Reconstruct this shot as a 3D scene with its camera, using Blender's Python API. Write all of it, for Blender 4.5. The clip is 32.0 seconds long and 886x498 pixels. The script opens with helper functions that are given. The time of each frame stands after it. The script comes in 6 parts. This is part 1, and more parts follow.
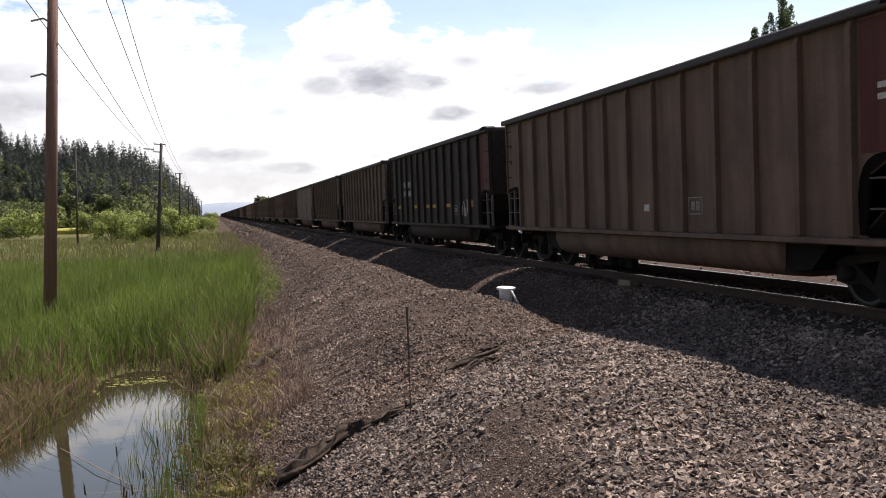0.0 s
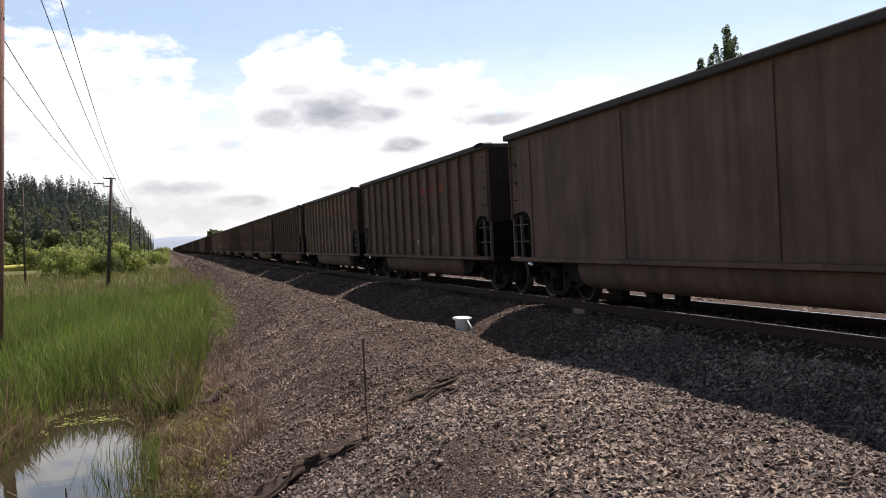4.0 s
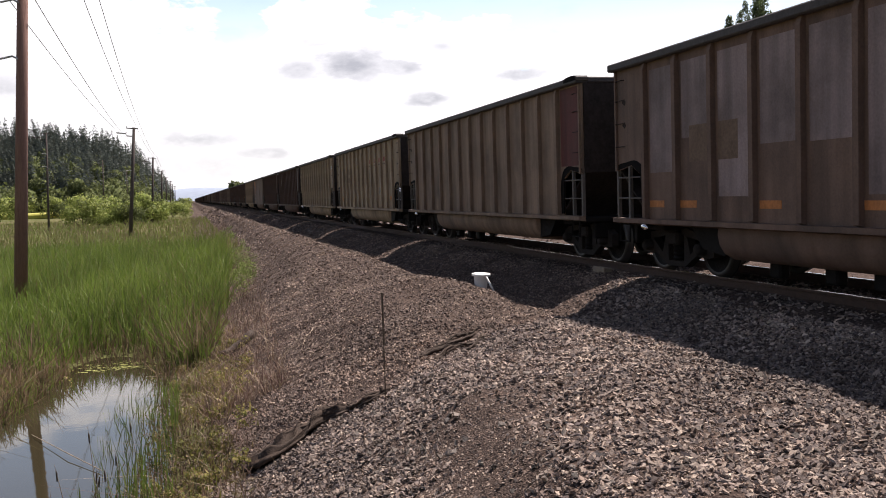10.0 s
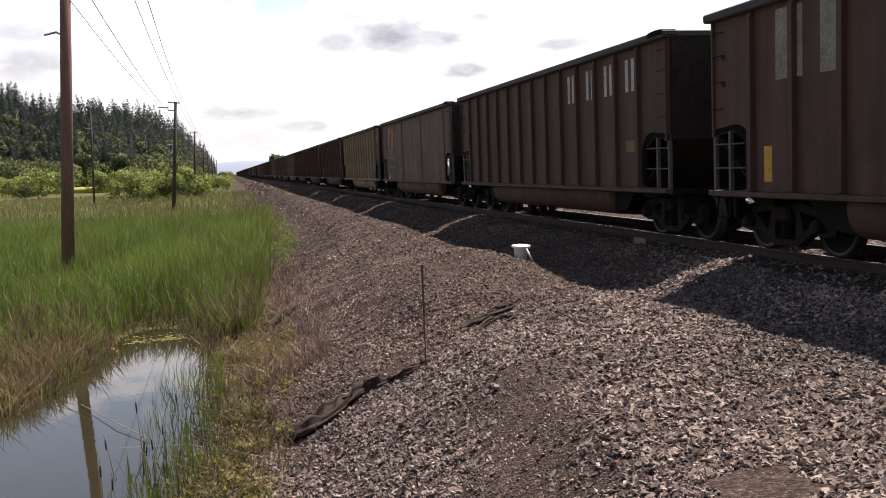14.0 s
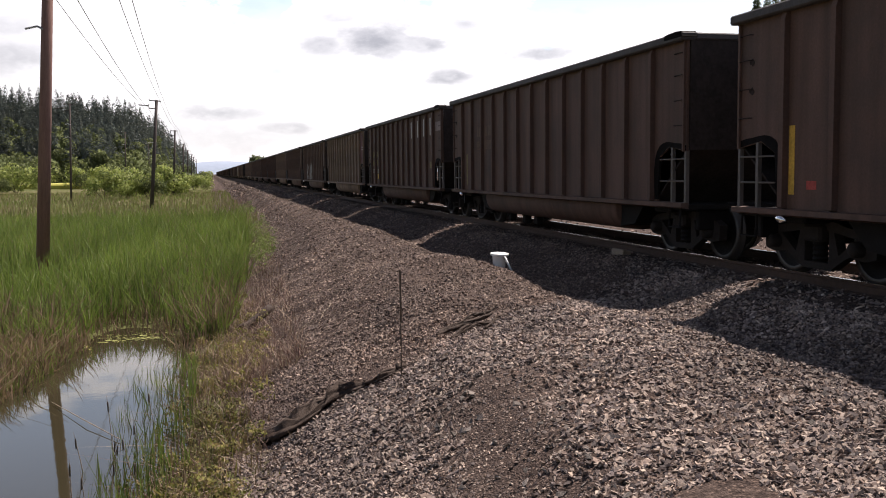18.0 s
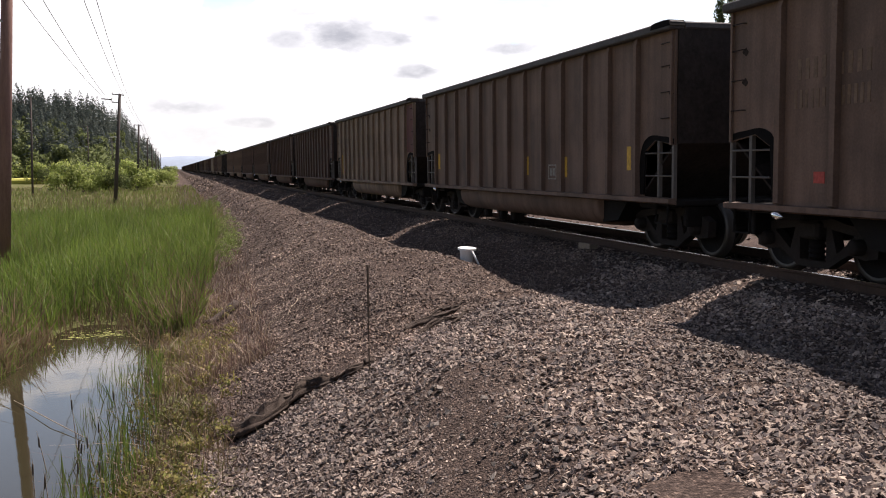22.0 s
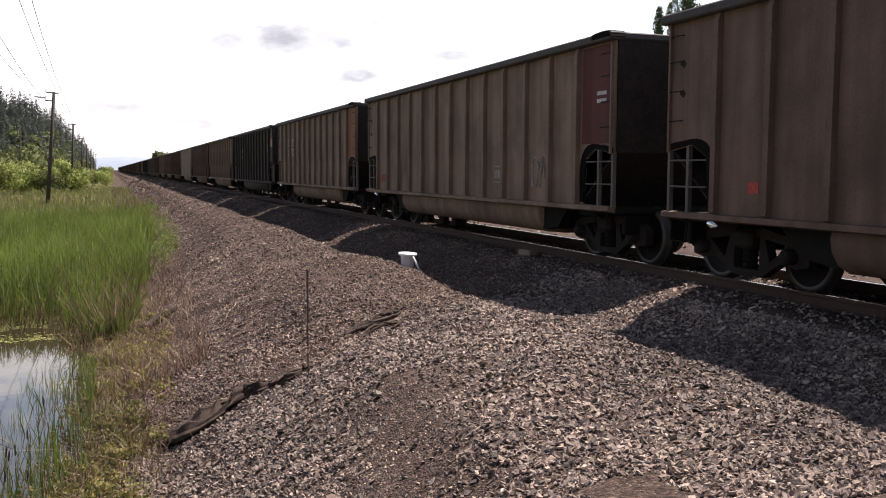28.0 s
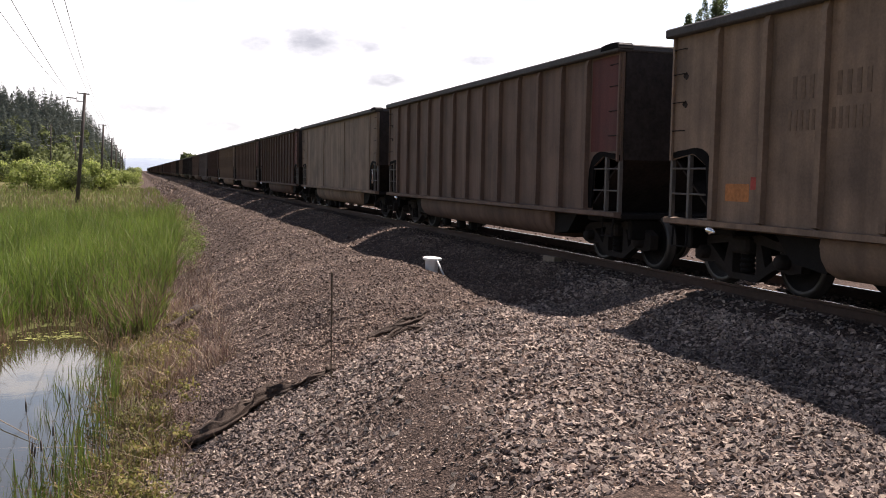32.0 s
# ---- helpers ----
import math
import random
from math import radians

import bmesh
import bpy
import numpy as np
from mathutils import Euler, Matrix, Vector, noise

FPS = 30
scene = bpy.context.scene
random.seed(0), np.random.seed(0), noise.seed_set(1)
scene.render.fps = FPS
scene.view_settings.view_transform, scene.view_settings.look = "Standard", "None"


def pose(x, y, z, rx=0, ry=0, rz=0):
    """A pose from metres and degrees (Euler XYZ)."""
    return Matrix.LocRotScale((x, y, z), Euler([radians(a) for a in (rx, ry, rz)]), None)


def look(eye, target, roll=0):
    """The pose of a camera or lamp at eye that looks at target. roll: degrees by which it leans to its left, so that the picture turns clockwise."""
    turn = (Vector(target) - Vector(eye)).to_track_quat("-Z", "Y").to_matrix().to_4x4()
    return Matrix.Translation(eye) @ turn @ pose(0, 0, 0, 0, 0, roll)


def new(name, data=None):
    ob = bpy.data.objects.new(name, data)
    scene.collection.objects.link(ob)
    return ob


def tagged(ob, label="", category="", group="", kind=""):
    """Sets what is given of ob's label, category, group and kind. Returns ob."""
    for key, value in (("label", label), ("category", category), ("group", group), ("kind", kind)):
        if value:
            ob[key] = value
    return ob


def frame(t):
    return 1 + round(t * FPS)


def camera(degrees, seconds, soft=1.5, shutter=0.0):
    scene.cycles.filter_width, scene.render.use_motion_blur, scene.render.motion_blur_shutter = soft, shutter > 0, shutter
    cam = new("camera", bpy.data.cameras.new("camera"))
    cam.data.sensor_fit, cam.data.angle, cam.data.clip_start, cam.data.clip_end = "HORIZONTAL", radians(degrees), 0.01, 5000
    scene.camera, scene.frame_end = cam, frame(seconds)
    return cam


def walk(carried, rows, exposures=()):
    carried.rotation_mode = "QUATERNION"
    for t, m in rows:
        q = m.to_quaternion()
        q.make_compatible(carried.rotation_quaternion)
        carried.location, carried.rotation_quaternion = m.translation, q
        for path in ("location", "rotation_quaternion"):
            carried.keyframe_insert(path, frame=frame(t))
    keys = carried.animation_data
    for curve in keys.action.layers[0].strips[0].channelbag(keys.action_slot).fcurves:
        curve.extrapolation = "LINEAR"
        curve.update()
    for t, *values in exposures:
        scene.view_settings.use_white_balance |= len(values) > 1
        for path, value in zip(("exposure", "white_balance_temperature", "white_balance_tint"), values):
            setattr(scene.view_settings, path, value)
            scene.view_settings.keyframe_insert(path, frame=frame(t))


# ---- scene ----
cam = camera(50.82, 32.0, soft=1.0)
EYE = Vector((0, 0, 1.5))
LOOKS = [  # seconds, yaw, pitch, roll in degrees
    (0, -13.61, -2.56, -2.06),
    (0.5, -12.53, -2.53, -2.38),
    (1, -12.44, -2.93, -2.44),
    (1.5, -13.32, -3.53, -2.23),
    (2, -14.73, -3.95, -2.50),
    (2.5, -15.45, -3.94, -3.15),
    (3, -14.68, -1.87, -2.73),
    (3.5, -15.67, -0.51, -2.71),
    (5.5, -17.27, -2.16, -3.04),
    (6, -16.47, -1.87, -3.52),
    (6.5, -16.11, -1.79, -3.05),
    (7, -15.85, -2.13, -4.01),
    (7.5, -15.27, -3.67, -4.09),
    (8, -15.23, -5.10, -3.56),
    (8.5, -15.25, -5.51, -3.03),
    (9, -14.84, -5.05, -2.73),
    (9.5, -15.00, -4.19, -2.13),
    (10, -15.10, -3.46, -1.81),
    (10.5, -16.11, -3.49, -1.46),
    (11, -16.25, -4.02, -1.55),
    (11.5, -15.37, -5.27, -1.50),
    (12, -12.75, -5.40, -1.68),
    (12.5, -11.64, -5.05, -1.30),
    (13, -13.20, -5.41, -1.32),
    (13.5, -12.74, -5.08, -2.08),
    (15.5, -12.71, -5.17, -2.55),
    (16, -13.50, -5.43, -2.99),
    (16.5, -14.11, -6.10, -2.44),
    (17, -13.76, -6.58, -2.06),
    (17.5, -13.88, -6.06, -1.02),
    (18, -13.92, -4.75, -0.62),
    (18.5, -14.11, -4.04, -0.57),
    (19, -14.89, -3.72, -0.37),
    (19.5, -15.49, -3.38, 0.05),
    (20, -15.98, -3.28, 0.07),
    (20.5, -15.97, -3.35, -0.35),
    (21, -15.96, -3.49, -0.29),
    (21.5, -16.03, -3.90, -0.40),
    (22, -15.92, -5.10, -0.64),
    (22.5, -16.34, -5.57, -0.89),
    (23, -15.40, -3.55, -1.15),
    (23.5, -14.92, -2.65, -0.99),
    (24, -16.06, -2.79, -0.67),
    (24.5, -16.48, -2.88, -0.51),
    (26.5, -16.93, -3.44, -0.61),
    (27, -17.47, -4.65, -0.24),
    (27.5, -18.50, -4.85, -0.08),
    (28, -19.57, -4.78, 0.25),
    (28.5, -18.93, -4.31, 0.81),
    (29, -17.57, -4.42, 0.35),
    (29.5, -17.60, -4.78, 0.48),
    (30, -16.97, -4.83, 0.23),
    (30.5, -16.67, -4.98, 1.01),
    (31, -16.74, -5.13, 0.99),
    (31.5, -17.20, -4.95, 1.38),
    (32, -18.06, -4.50, 1.01),
]


def aim(yaw, pitch):
    a, b = radians(yaw), radians(pitch)
    return EYE + Vector((-math.sin(a) * math.cos(b), math.cos(a) * math.cos(b), math.sin(b)))


EXPOSURES = [(0, 0.52, 6750, 16), (3.5, 0.44, 6750, 15), (6, 0.42, 6750, 15), (7.2, 0.50, 6800, 16), (9, 0.67, 6800, 18), (20, 0.60, 6800, 18), (22.6, 0.68, 6800, 18), (24, 0.53, 6750, 16), (27, 0.82, 6850, 19), (32, 0.84, 6850, 19)]
walk(cam, [(t, look(EYE, aim(y, p), r)) for t, y, p, r in LOOKS], EXPOSURES)

# ---- light ----
SUN_AZ, SUN_EL = radians(53), radians(61.9)      # azimuth from the track's line (+y) towards +x
SUN_WAY = Vector((math.sin(SUN_AZ) * math.cos(SUN_EL), math.cos(SUN_AZ) * math.cos(SUN_EL), math.sin(SUN_EL)))
sun = new("sun", bpy.data.lights.new("sun", "SUN"))
sun.data.energy, sun.data.angle, sun.data.color = 5.0, radians(0.6), (1.0, 0.95, 0.88)
sun.matrix_world = look(SUN_WAY * 50, (0, 0, 0))

world = bpy.data.worlds.new("world")
scene.world = world
world.use_nodes = True
wn, wl = world.node_tree.nodes, world.node_tree.links


def wnode(kind, **sets):
    n = wn.new(kind)
    for k, v in sets.items():
        n.inputs[k].default_value = v
    return n


def wmath(op, a, b=None):
    n = wn.new("ShaderNodeMath")
    n.operation = op
    n.use_clamp = False
    for i, v in enumerate((a, b)):
        if v is None:
            continue
        if isinstance(v, (int, float)):
            n.inputs[i].default_value = v
        else:
            wl.new(v, n.inputs[i])
    return n.outputs[0]


def wrange(v, a, b, c=0.0, d=1.0):
    n = wn.new("ShaderNodeMapRange")
    n.interpolation_type = "SMOOTHSTEP"
    wl.new(v, n.inputs["Value"])
    for k, x in zip(("From Min", "From Max", "To Min", "To Max"), (a, b, c, d)):
        n.inputs[k].default_value = x
    return n.outputs[0]


def wmix(f, a, b):
    n = wn.new("ShaderNodeMix")
    n.data_type = "RGBA"
    wl.new(f, n.inputs[0])
    for i, v in ((6, a), (7, b)):
        if isinstance(v, tuple):
            n.inputs[i].default_value = (*v, 1)
        else:
            wl.new(v, n.inputs[i])
    return n.outputs[2]


def build_sky():
    out, bg = wn["World Output"], wn["Background"]
    sky = wn.new("ShaderNodeTexSky")
    sky.sky_type, sky.sun_disc = "NISHITA", False
    sky.sun_elevation, sky.sun_rotation = SUN_EL, SUN_AZ
    sky.dust_density, sky.ozone_density = 0.8, 1.2
    co = wn.new("ShaderNodeTexCoord")
    sep = wn.new("ShaderNodeSeparateXYZ")
    wl.new(co.outputs["Generated"], sep.inputs[0])
    up = sep.outputs["Z"]
    # cumulus banks: noise on a squashed direction
    stretch = wn.new("ShaderNodeVectorMath")
    stretch.operation = "MULTIPLY"
    wl.new(co.outputs["Generated"], stretch.inputs[0])
    stretch.inputs[1].default_value = (1, 1, 2.3)
    big = wnode("ShaderNodeTexNoise", Scale=5.2, Detail=9.0, Roughness=0.56)
    wl.new(stretch.outputs[0], big.inputs["Vector"])
    fine = wnode("ShaderNodeTexNoise", Scale=19.0, Detail=8.0, Roughness=0.6)
    wl.new(stretch.outputs[0], fine.inputs["Vector"])
    edge = wnode("ShaderNodeTexNoise", Scale=26.0, Detail=9.0, Roughness=0.58)
    wl.new(stretch.outputs[0], edge.inputs["Vector"])

    def lobe(az, el, w, h):
        """Distance from a bank's middle, 1 at its rim."""
        d = (math.sin(radians(az)) * math.cos(radians(el)), math.cos(radians(az)) * math.cos(radians(el)), math.sin(radians(el)))
        sub = wn.new("ShaderNodeVectorMath")
        sub.operation = "SUBTRACT"
        wl.new(co.outputs["Generated"], sub.inputs[0])
        sub.inputs[1].default_value = d
        mul = wn.new("ShaderNodeVectorMath")
        mul.operation = "MULTIPLY"
        wl.new(sub.outputs[0], mul.inputs[0])
        mul.inputs[1].default_value = (1 / radians(w), 1 / radians(w), 1 / radians(h))
        ln = wn.new("ShaderNodeVectorMath")
        ln.operation = "LENGTH"
        wl.new(mul.outputs[0], ln.inputs[0])
        return ln.outputs["Value"]

    rough_edge = wmath("SUBTRACT", wmath("ADD", wmath("MULTIPLY", edge.outputs["Fac"], 0.9), wmath("MULTIPLY", fine.outputs["Fac"], 0.9)), 0.9)
    # white cumulus banks before the camera, with blue between and above them
    bank = None
    for az, el, w, h in BANKS:
        b = wrange(wmath("ADD", lobe(az, el, w, h), rough_edge), 0.8, 1.14, 1.0, 0.0)
        bank = b if bank is None else wmath("MAXIMUM", bank, b)
    bank = wmath("MAXIMUM", bank, wrange(wmath("ADD", up, wmath("MULTIPLY", rough_edge, 0.05)), 0.09, 0.15, 0.97, 0.0))
    bank = wmath("MAXIMUM", bank, wrange(up, 0.13, 0.21, 0.55, 0.17))
    # elsewhere scattered cumulus
    low = wrange(up, 0.06, 0.26, 0.17, -0.07)
    cover = wrange(wmath("ADD", big.outputs["Fac"], low), 0.44, 0.55)
    cover = wmath("MAXIMUM", cover, wmath("SUBTRACT", wrange(up, 0.05, 0.22, 0.5, 0.16), wrange(up, 0.25, 0.5, 0.0, 0.13)))
    cover = wmath("SUBTRACT", cover, wrange(up, 0.42, 0.6, 0.0, 0.6))
    ahead = wrange(lobe(8.0, 8.0, 46.0, 16.0), 0.7, 1.0, 1.0, 0.0)
    cover = wmath("ADD", wmath("MULTIPLY", bank, ahead), wmath("MULTIPLY", cover, wmath("SUBTRACT", 1.0, ahead)))
    cover = wmath("MAXIMUM", cover, 0.02)
    # grey undersides
    shade = wrange(fine.outputs["Fac"], 0.5, 0.72, 0.0, 0.22)
    near = None
    for az, el, w, h, k in CLOUDS:
        ragged = wmath("ADD", lobe(az, el, w * 1.25, h * 1.25), wmath("MULTIPLY", rough_edge, 1.6))
        blob = wrange(ragged, 0.1, 1.2, k, 0.0)
        near = blob if near is None else wmath("MAXIMUM", near, blob)
    near = wmath("MULTIPLY", near, wrange(edge.outputs["Fac"], 0.3, 0.62, 0.72, 1.12))
    dark = wmath("MAXIMUM", shade, near)
    cloud = wmix(dark, (11.5, 11.9, 12.2), (4.2, 4.4, 4.85))
    # clouds on the sun's side are lit through, those away from it are dimmer
    dot = wn.new("ShaderNodeVectorMath")
    dot.operation = "DOT_PRODUCT"
    wl.new(co.outputs["Generated"], dot.inputs[0])
    dot.inputs[1].default_value = SUN_WAY
    glow = wrange(dot.outputs["Value"], 0.0, 0.42, 0.3, 1.14)
    scale = wn.new("ShaderNodeVectorMath")
    scale.operation = "SCALE"
    wl.new(cloud, scale.inputs[0])
    wl.new(glow, scale.inputs["Scale"])
    cloud = scale.outputs[0]
    clear = wn.new("ShaderNodeVectorMath")
    clear.operation = "MULTIPLY"
    wl.new(sky.outputs[0], clear.inputs[0])
    deep = wn.new("ShaderNodeCombineXYZ")
    for axis in range(3):
        wl.new(wrange(up, 0.28, 0.58, (1.62, 1.72, 1.76)[axis], 0.6), deep.inputs[axis])
    wl.new(deep.outputs[0], clear.inputs[1])
    col = wmix(wmath("MULTIPLY", cover, 0.93), clear.outputs[0], cloud)
    wl.new(col, bg.inputs["Color"])
    bg.inputs["Strength"].default_value = 0.068


BANKS = [  # azimuth, elevation, half width, half height in degrees
    (-7.5, 6.0, 11.6, 6.7), (8.3, 8.4, 3.9, 4.1), (12.6, 7.2, 4.6, 3.4), (17.2, 7.2, 3.6, 3.4), (25.0, 5.6, 7.0, 3.3)]
CLOUDS = [  # azimuth, elevation, half width, half height in degrees, depth of grey
    (9.8, 7.9, 3.0, 1.3, 1.0), (7.0, 7.7, 1.6, 0.7, 0.8), (7.8, 9.2, 1.5, 0.4, 0.6), (12.8, 7.6, 1.7, 0.6, 0.8), (15.4, 8.8, 1.2, 0.5, 0.6), (20.0, 7.0, 2.7, 0.55, 0.85),
    (14.5, 5.7, 1.7, 0.65, 0.85), (0.8, 5.9, 1.4, 0.4, 0.35), (3.9, 6.0, 1.1, 0.4, 0.45), (0.8, 3.6, 2.6, 0.5, 0.7), (4.6, 2.7, 2.7, 0.45, 0.65), (9.6, 3.3, 1.2, 0.35, 0.4),
    (-3.2, 9.4, 3.0, 0.8, 0.3), (-10.3, 6.5, 2.4, 1.1, 0.6), (-11.0, 8.2, 2.2, 0.7, 0.5), (18.6, 7.8, 1.3, 0.35, 0.4), (2.0, 2.2, 7.0, 1.3, 0.42)]
build_sky()


# ---- materials ----
def mat(name, col, rough=0.8, metal=0.0, spec=0.4):
    m = bpy.data.materials.new(name)
    m.use_nodes = True
    b = m.node_tree.nodes["Principled BSDF"]
    b.inputs["Base Color"].default_value = (*col, 1)
    b.inputs["Roughness"].default_value = rough
    b.inputs["Metallic"].default_value = metal
    b.inputs["Specular IOR Level"].default_value = spec
    return m


def nodes_of(m):
    return m.node_tree.nodes, m.node_tree.links, m.node_tree.nodes["Principled BSDF"]


def coords(m, scale=(1, 1, 1), kind="Object"):
    n, l, _ = nodes_of(m)
    t, mp = n.new("ShaderNodeTexCoord"), n.new("ShaderNodeMapping")
    l.new(t.outputs[kind], mp.inputs["Vector"])
    mp.inputs["Scale"].default_value = scale
    return mp.outputs[0]


def noise_tex(m, vec, scale, detail=5, rough=0.6):
    n, l, _ = nodes_of(m)
    t = n.new("ShaderNodeTexNoise")
    l.new(vec, t.inputs["Vector"])
    t.inputs["Scale"].default_value, t.inputs["Detail"].default_value, t.inputs["Roughness"].default_value = scale, detail, rough
    return t.outputs["Fac"]


def ramp(m, fac, stops):
    n, l, _ = nodes_of(m)
    r = n.new("ShaderNodeValToRGB")
    l.new(fac, r.inputs[0])
    e = r.color_ramp.elements
    while len(e) < len(stops):
        e.new(0.5)
    for el, (p, c) in zip(e, stops):
        el.position, el.color = p, (*c, 1)
    return r.outputs[0]


def mixed(m, fac, a, b, how="MIX"):
    n, l, _ = nodes_of(m)
    x = n.new("ShaderNodeMix")
    x.data_type, x.blend_type = "RGBA", how
    if isinstance(fac, float):
        x.inputs[0].default_value = fac
    else:
        l.new(fac, x.inputs[0])
    for i, v in ((6, a), (7, b)):
        if isinstance(v, tuple):
            x.inputs[i].default_value = (*v, 1)
        else:
            l.new(v, x.inputs[i])
    return x.outputs[2]


def bump(m, fac, strength=0.4, dist=0.02):
    n, l, b = nodes_of(m)
    u = n.new("ShaderNodeBump")
    u.inputs["Strength"].default_value, u.inputs["Distance"].default_value = strength, dist
    l.new(fac, u.inputs["Height"])
    l.new(u.outputs[0], b.inputs["Normal"])


def times(c, k):
    return tuple(v * k for v in c)


def simple(name, col, rough=0.8, metal=0.0, scale=8.0, vary=0.35, relief=0.3, stretch=(1, 1, 1), rnd=0.0):
    """A plain surface with mottling at two scales and a fine relief."""
    m = mat(name, col, rough, metal)
    n, l, b = nodes_of(m)
    v = coords(m, stretch)
    f1, f2 = noise_tex(m, v, scale), noise_tex(m, v, scale * 7, 3)
    c = ramp(m, f1, [(0.3, times(col, 1 - vary)), (0.7, times(col, 1 + vary))])
    c = mixed(m, 0.5, c, ramp(m, f2, [(0.3, times(col, 1 - vary)), (0.7, times(col, 1 + vary))]))
    if rnd:
        o = n.new("ShaderNodeObjectInfo")
        c = mixed(m, 1.0, c, ramp(m, o.outputs["Random"], [(0, (1 - rnd,) * 3), (1, (1 + rnd,) * 3)]), "MULTIPLY")
    l.new(c, b.inputs["Base Color"])
    bump(m, f2, relief)
    return m


def paint(name, col):
    """Weathered freight-car paint: rain streaks, coal dust and rust."""
    m = mat(name, col, 0.72, 0.0, 0.25)
    n, l, b = nodes_of(m)
    v, vs = coords(m), coords(m, (3.0, 3.0, 0.22))
    blot, streak, grit = noise_tex(m, v, 0.9, 6), noise_tex(m, vs, 1.4, 3, 0.5), noise_tex(m, v, 30, 4)
    c = ramp(m, streak, [(0.3, times(col, 0.72)), (0.5, col), (0.72, times(col, 1.25))])
    c = mixed(m, ramp(m, blot, [(0.42, (0, 0, 0)), (0.72, (0.65, 0.65, 0.65))]), c, (0.055, 0.042, 0.036))
    c = mixed(m, ramp(m, noise_tex(m, v, 3.1, 8, 0.7), [(0.62, (0, 0, 0)), (0.78, (0.7, 0.7, 0.7))]), c, (0.12, 0.06, 0.035))
    c = mixed(m, 0.35, c, ramp(m, grit, [(0.3, (0.5, 0.5, 0.5)), (0.7, (1.2, 1.2, 1.2))]), "MULTIPLY")
    l.new(c, b.inputs["Base Color"])
    bump(m, grit, 0.15, 0.01)
    return m


PAINTS = {
    "tan": paint("paint_tan", (0.245, 0.166, 0.118)), "taupe": paint("paint_taupe", (0.168, 0.107, 0.081)),
    "brown": paint("paint_brown", (0.112, 0.064, 0.049)), "dark": paint("paint_dark", (0.038, 0.0265, 0.0225)),
    "grey": paint("paint_grey", (0.267, 0.206, 0.201)), "red": paint("paint_red", (0.116, 0.0352, 0.0323)),
    "sand": paint("paint_sand", (0.375, 0.268, 0.18)), "rust": paint("paint_rust", (0.285, 0.104, 0.0586)),
    "ash": paint("paint_ash", (0.151, 0.115, 0.107))}
M_WHITE = simple("stencil_white", (0.5, 0.48, 0.45), 0.8, scale=3, vary=0.4)
M_PALEMARK = simple("stencil_worn_white", (0.26, 0.24, 0.215), 0.85, scale=3, vary=0.5)
M_GHOSTWHITE = simple("thin_white_spray", (0.19, 0.155, 0.125), 0.9, scale=5, vary=0.6)
M_STRAW = simple("stencil_worn_straw", (0.2, 0.16, 0.075), 0.85, scale=3, vary=0.5)
M_GHOST = simple("stencil_faded", (0.15, 0.1, 0.07), 0.85, scale=3)
M_YELLOW = simple("stencil_yellow", (0.55, 0.33, 0.05), 0.7, scale=3, vary=0.4)
M_ORANGE = simple("stencil_orange", (0.42, 0.16, 0.05), 0.7, scale=3, vary=0.4)
M_FADEDRED = simple("faded_red_paint", (0.27, 0.065, 0.045), 0.8, scale=4, vary=0.6)
M_REDMARK = simple("stencil_red", (0.38, 0.06, 0.045), 0.7, scale=3, vary=0.4)
M_DARKBROWN = simple("very_dark_brown", (0.03, 0.023, 0.021), 0.85, 0.0, scale=2.5, vary=0.5)
M_BARS = simple("worn_bars", (0.1, 0.086, 0.078), 0.6, 0.0, scale=9)
M_CHORD = simple("coal_dusted_chord", (0.05, 0.043, 0.042), 0.7, 0.0, scale=3.0, vary=0.4)
M_STEEL = simple("grimy_steel", (0.012, 0.0105, 0.01), 0.75, 0.0, scale=9)
M_FRAME = simple("cast_steel", (0.028, 0.0235, 0.0215), 0.8, 0.0, scale=9)
M_WHEEL = simple("wheel_steel", (0.012, 0.0105, 0.01), 0.6, 0.1, scale=14)
for dull in (M_STEEL, M_FRAME, M_WHEEL, M_DARKBROWN):
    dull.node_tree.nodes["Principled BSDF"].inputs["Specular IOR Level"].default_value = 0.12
M_NEARBLACK = simple("near_black", (0.007, 0.006, 0.006), 0.9, 0.0, scale=2.5, vary=0.5)
M_NEARBLACK.node_tree.nodes["Principled BSDF"].inputs["Specular IOR Level"].default_value = 0.08
M_TREAD = mat("polished_tread", (0.08, 0.075, 0.07), 0.5, 0.6)
M_CHROME = mat("bright_steel", (0.8, 0.8, 0.78), 0.12, 1.0)
M_RAILTOP = simple("rail_head", (0.5, 0.47, 0.44), 0.25, 1.0, scale=20, vary=0.15, relief=0.05)
M_RAIL = simple("rail_rust", (0.07, 0.042, 0.03), 0.85, scale=12)
M_TIE = simple("creosoted_wood", (0.085, 0.066, 0.053), 0.9, scale=5, stretch=(0.5, 4, 4), rnd=0.3)
M_COAL = simple("coal", (0.018, 0.017, 0.018), 0.55, scale=6, relief=0.8)
M_FARPOLE = simple("old_pole_wood", (0.07, 0.055, 0.05), 0.9, scale=4, stretch=(4, 4, 0.25), vary=0.4)
M_POLE = simple("pole_wood", (0.2, 0.11, 0.088), 0.9, scale=4, stretch=(4, 4, 0.25), vary=0.4)
M_WIRE = mat("wire", (0.26, 0.26, 0.27), 0.6)
M_INSUL = simple("insulator", (0.62, 0.62, 0.6), 0.3, scale=5, vary=0.1)
M_BUCKET = simple("white_plastic", (0.8, 0.8, 0.78), 0.45, scale=6, vary=0.06, relief=0.05)
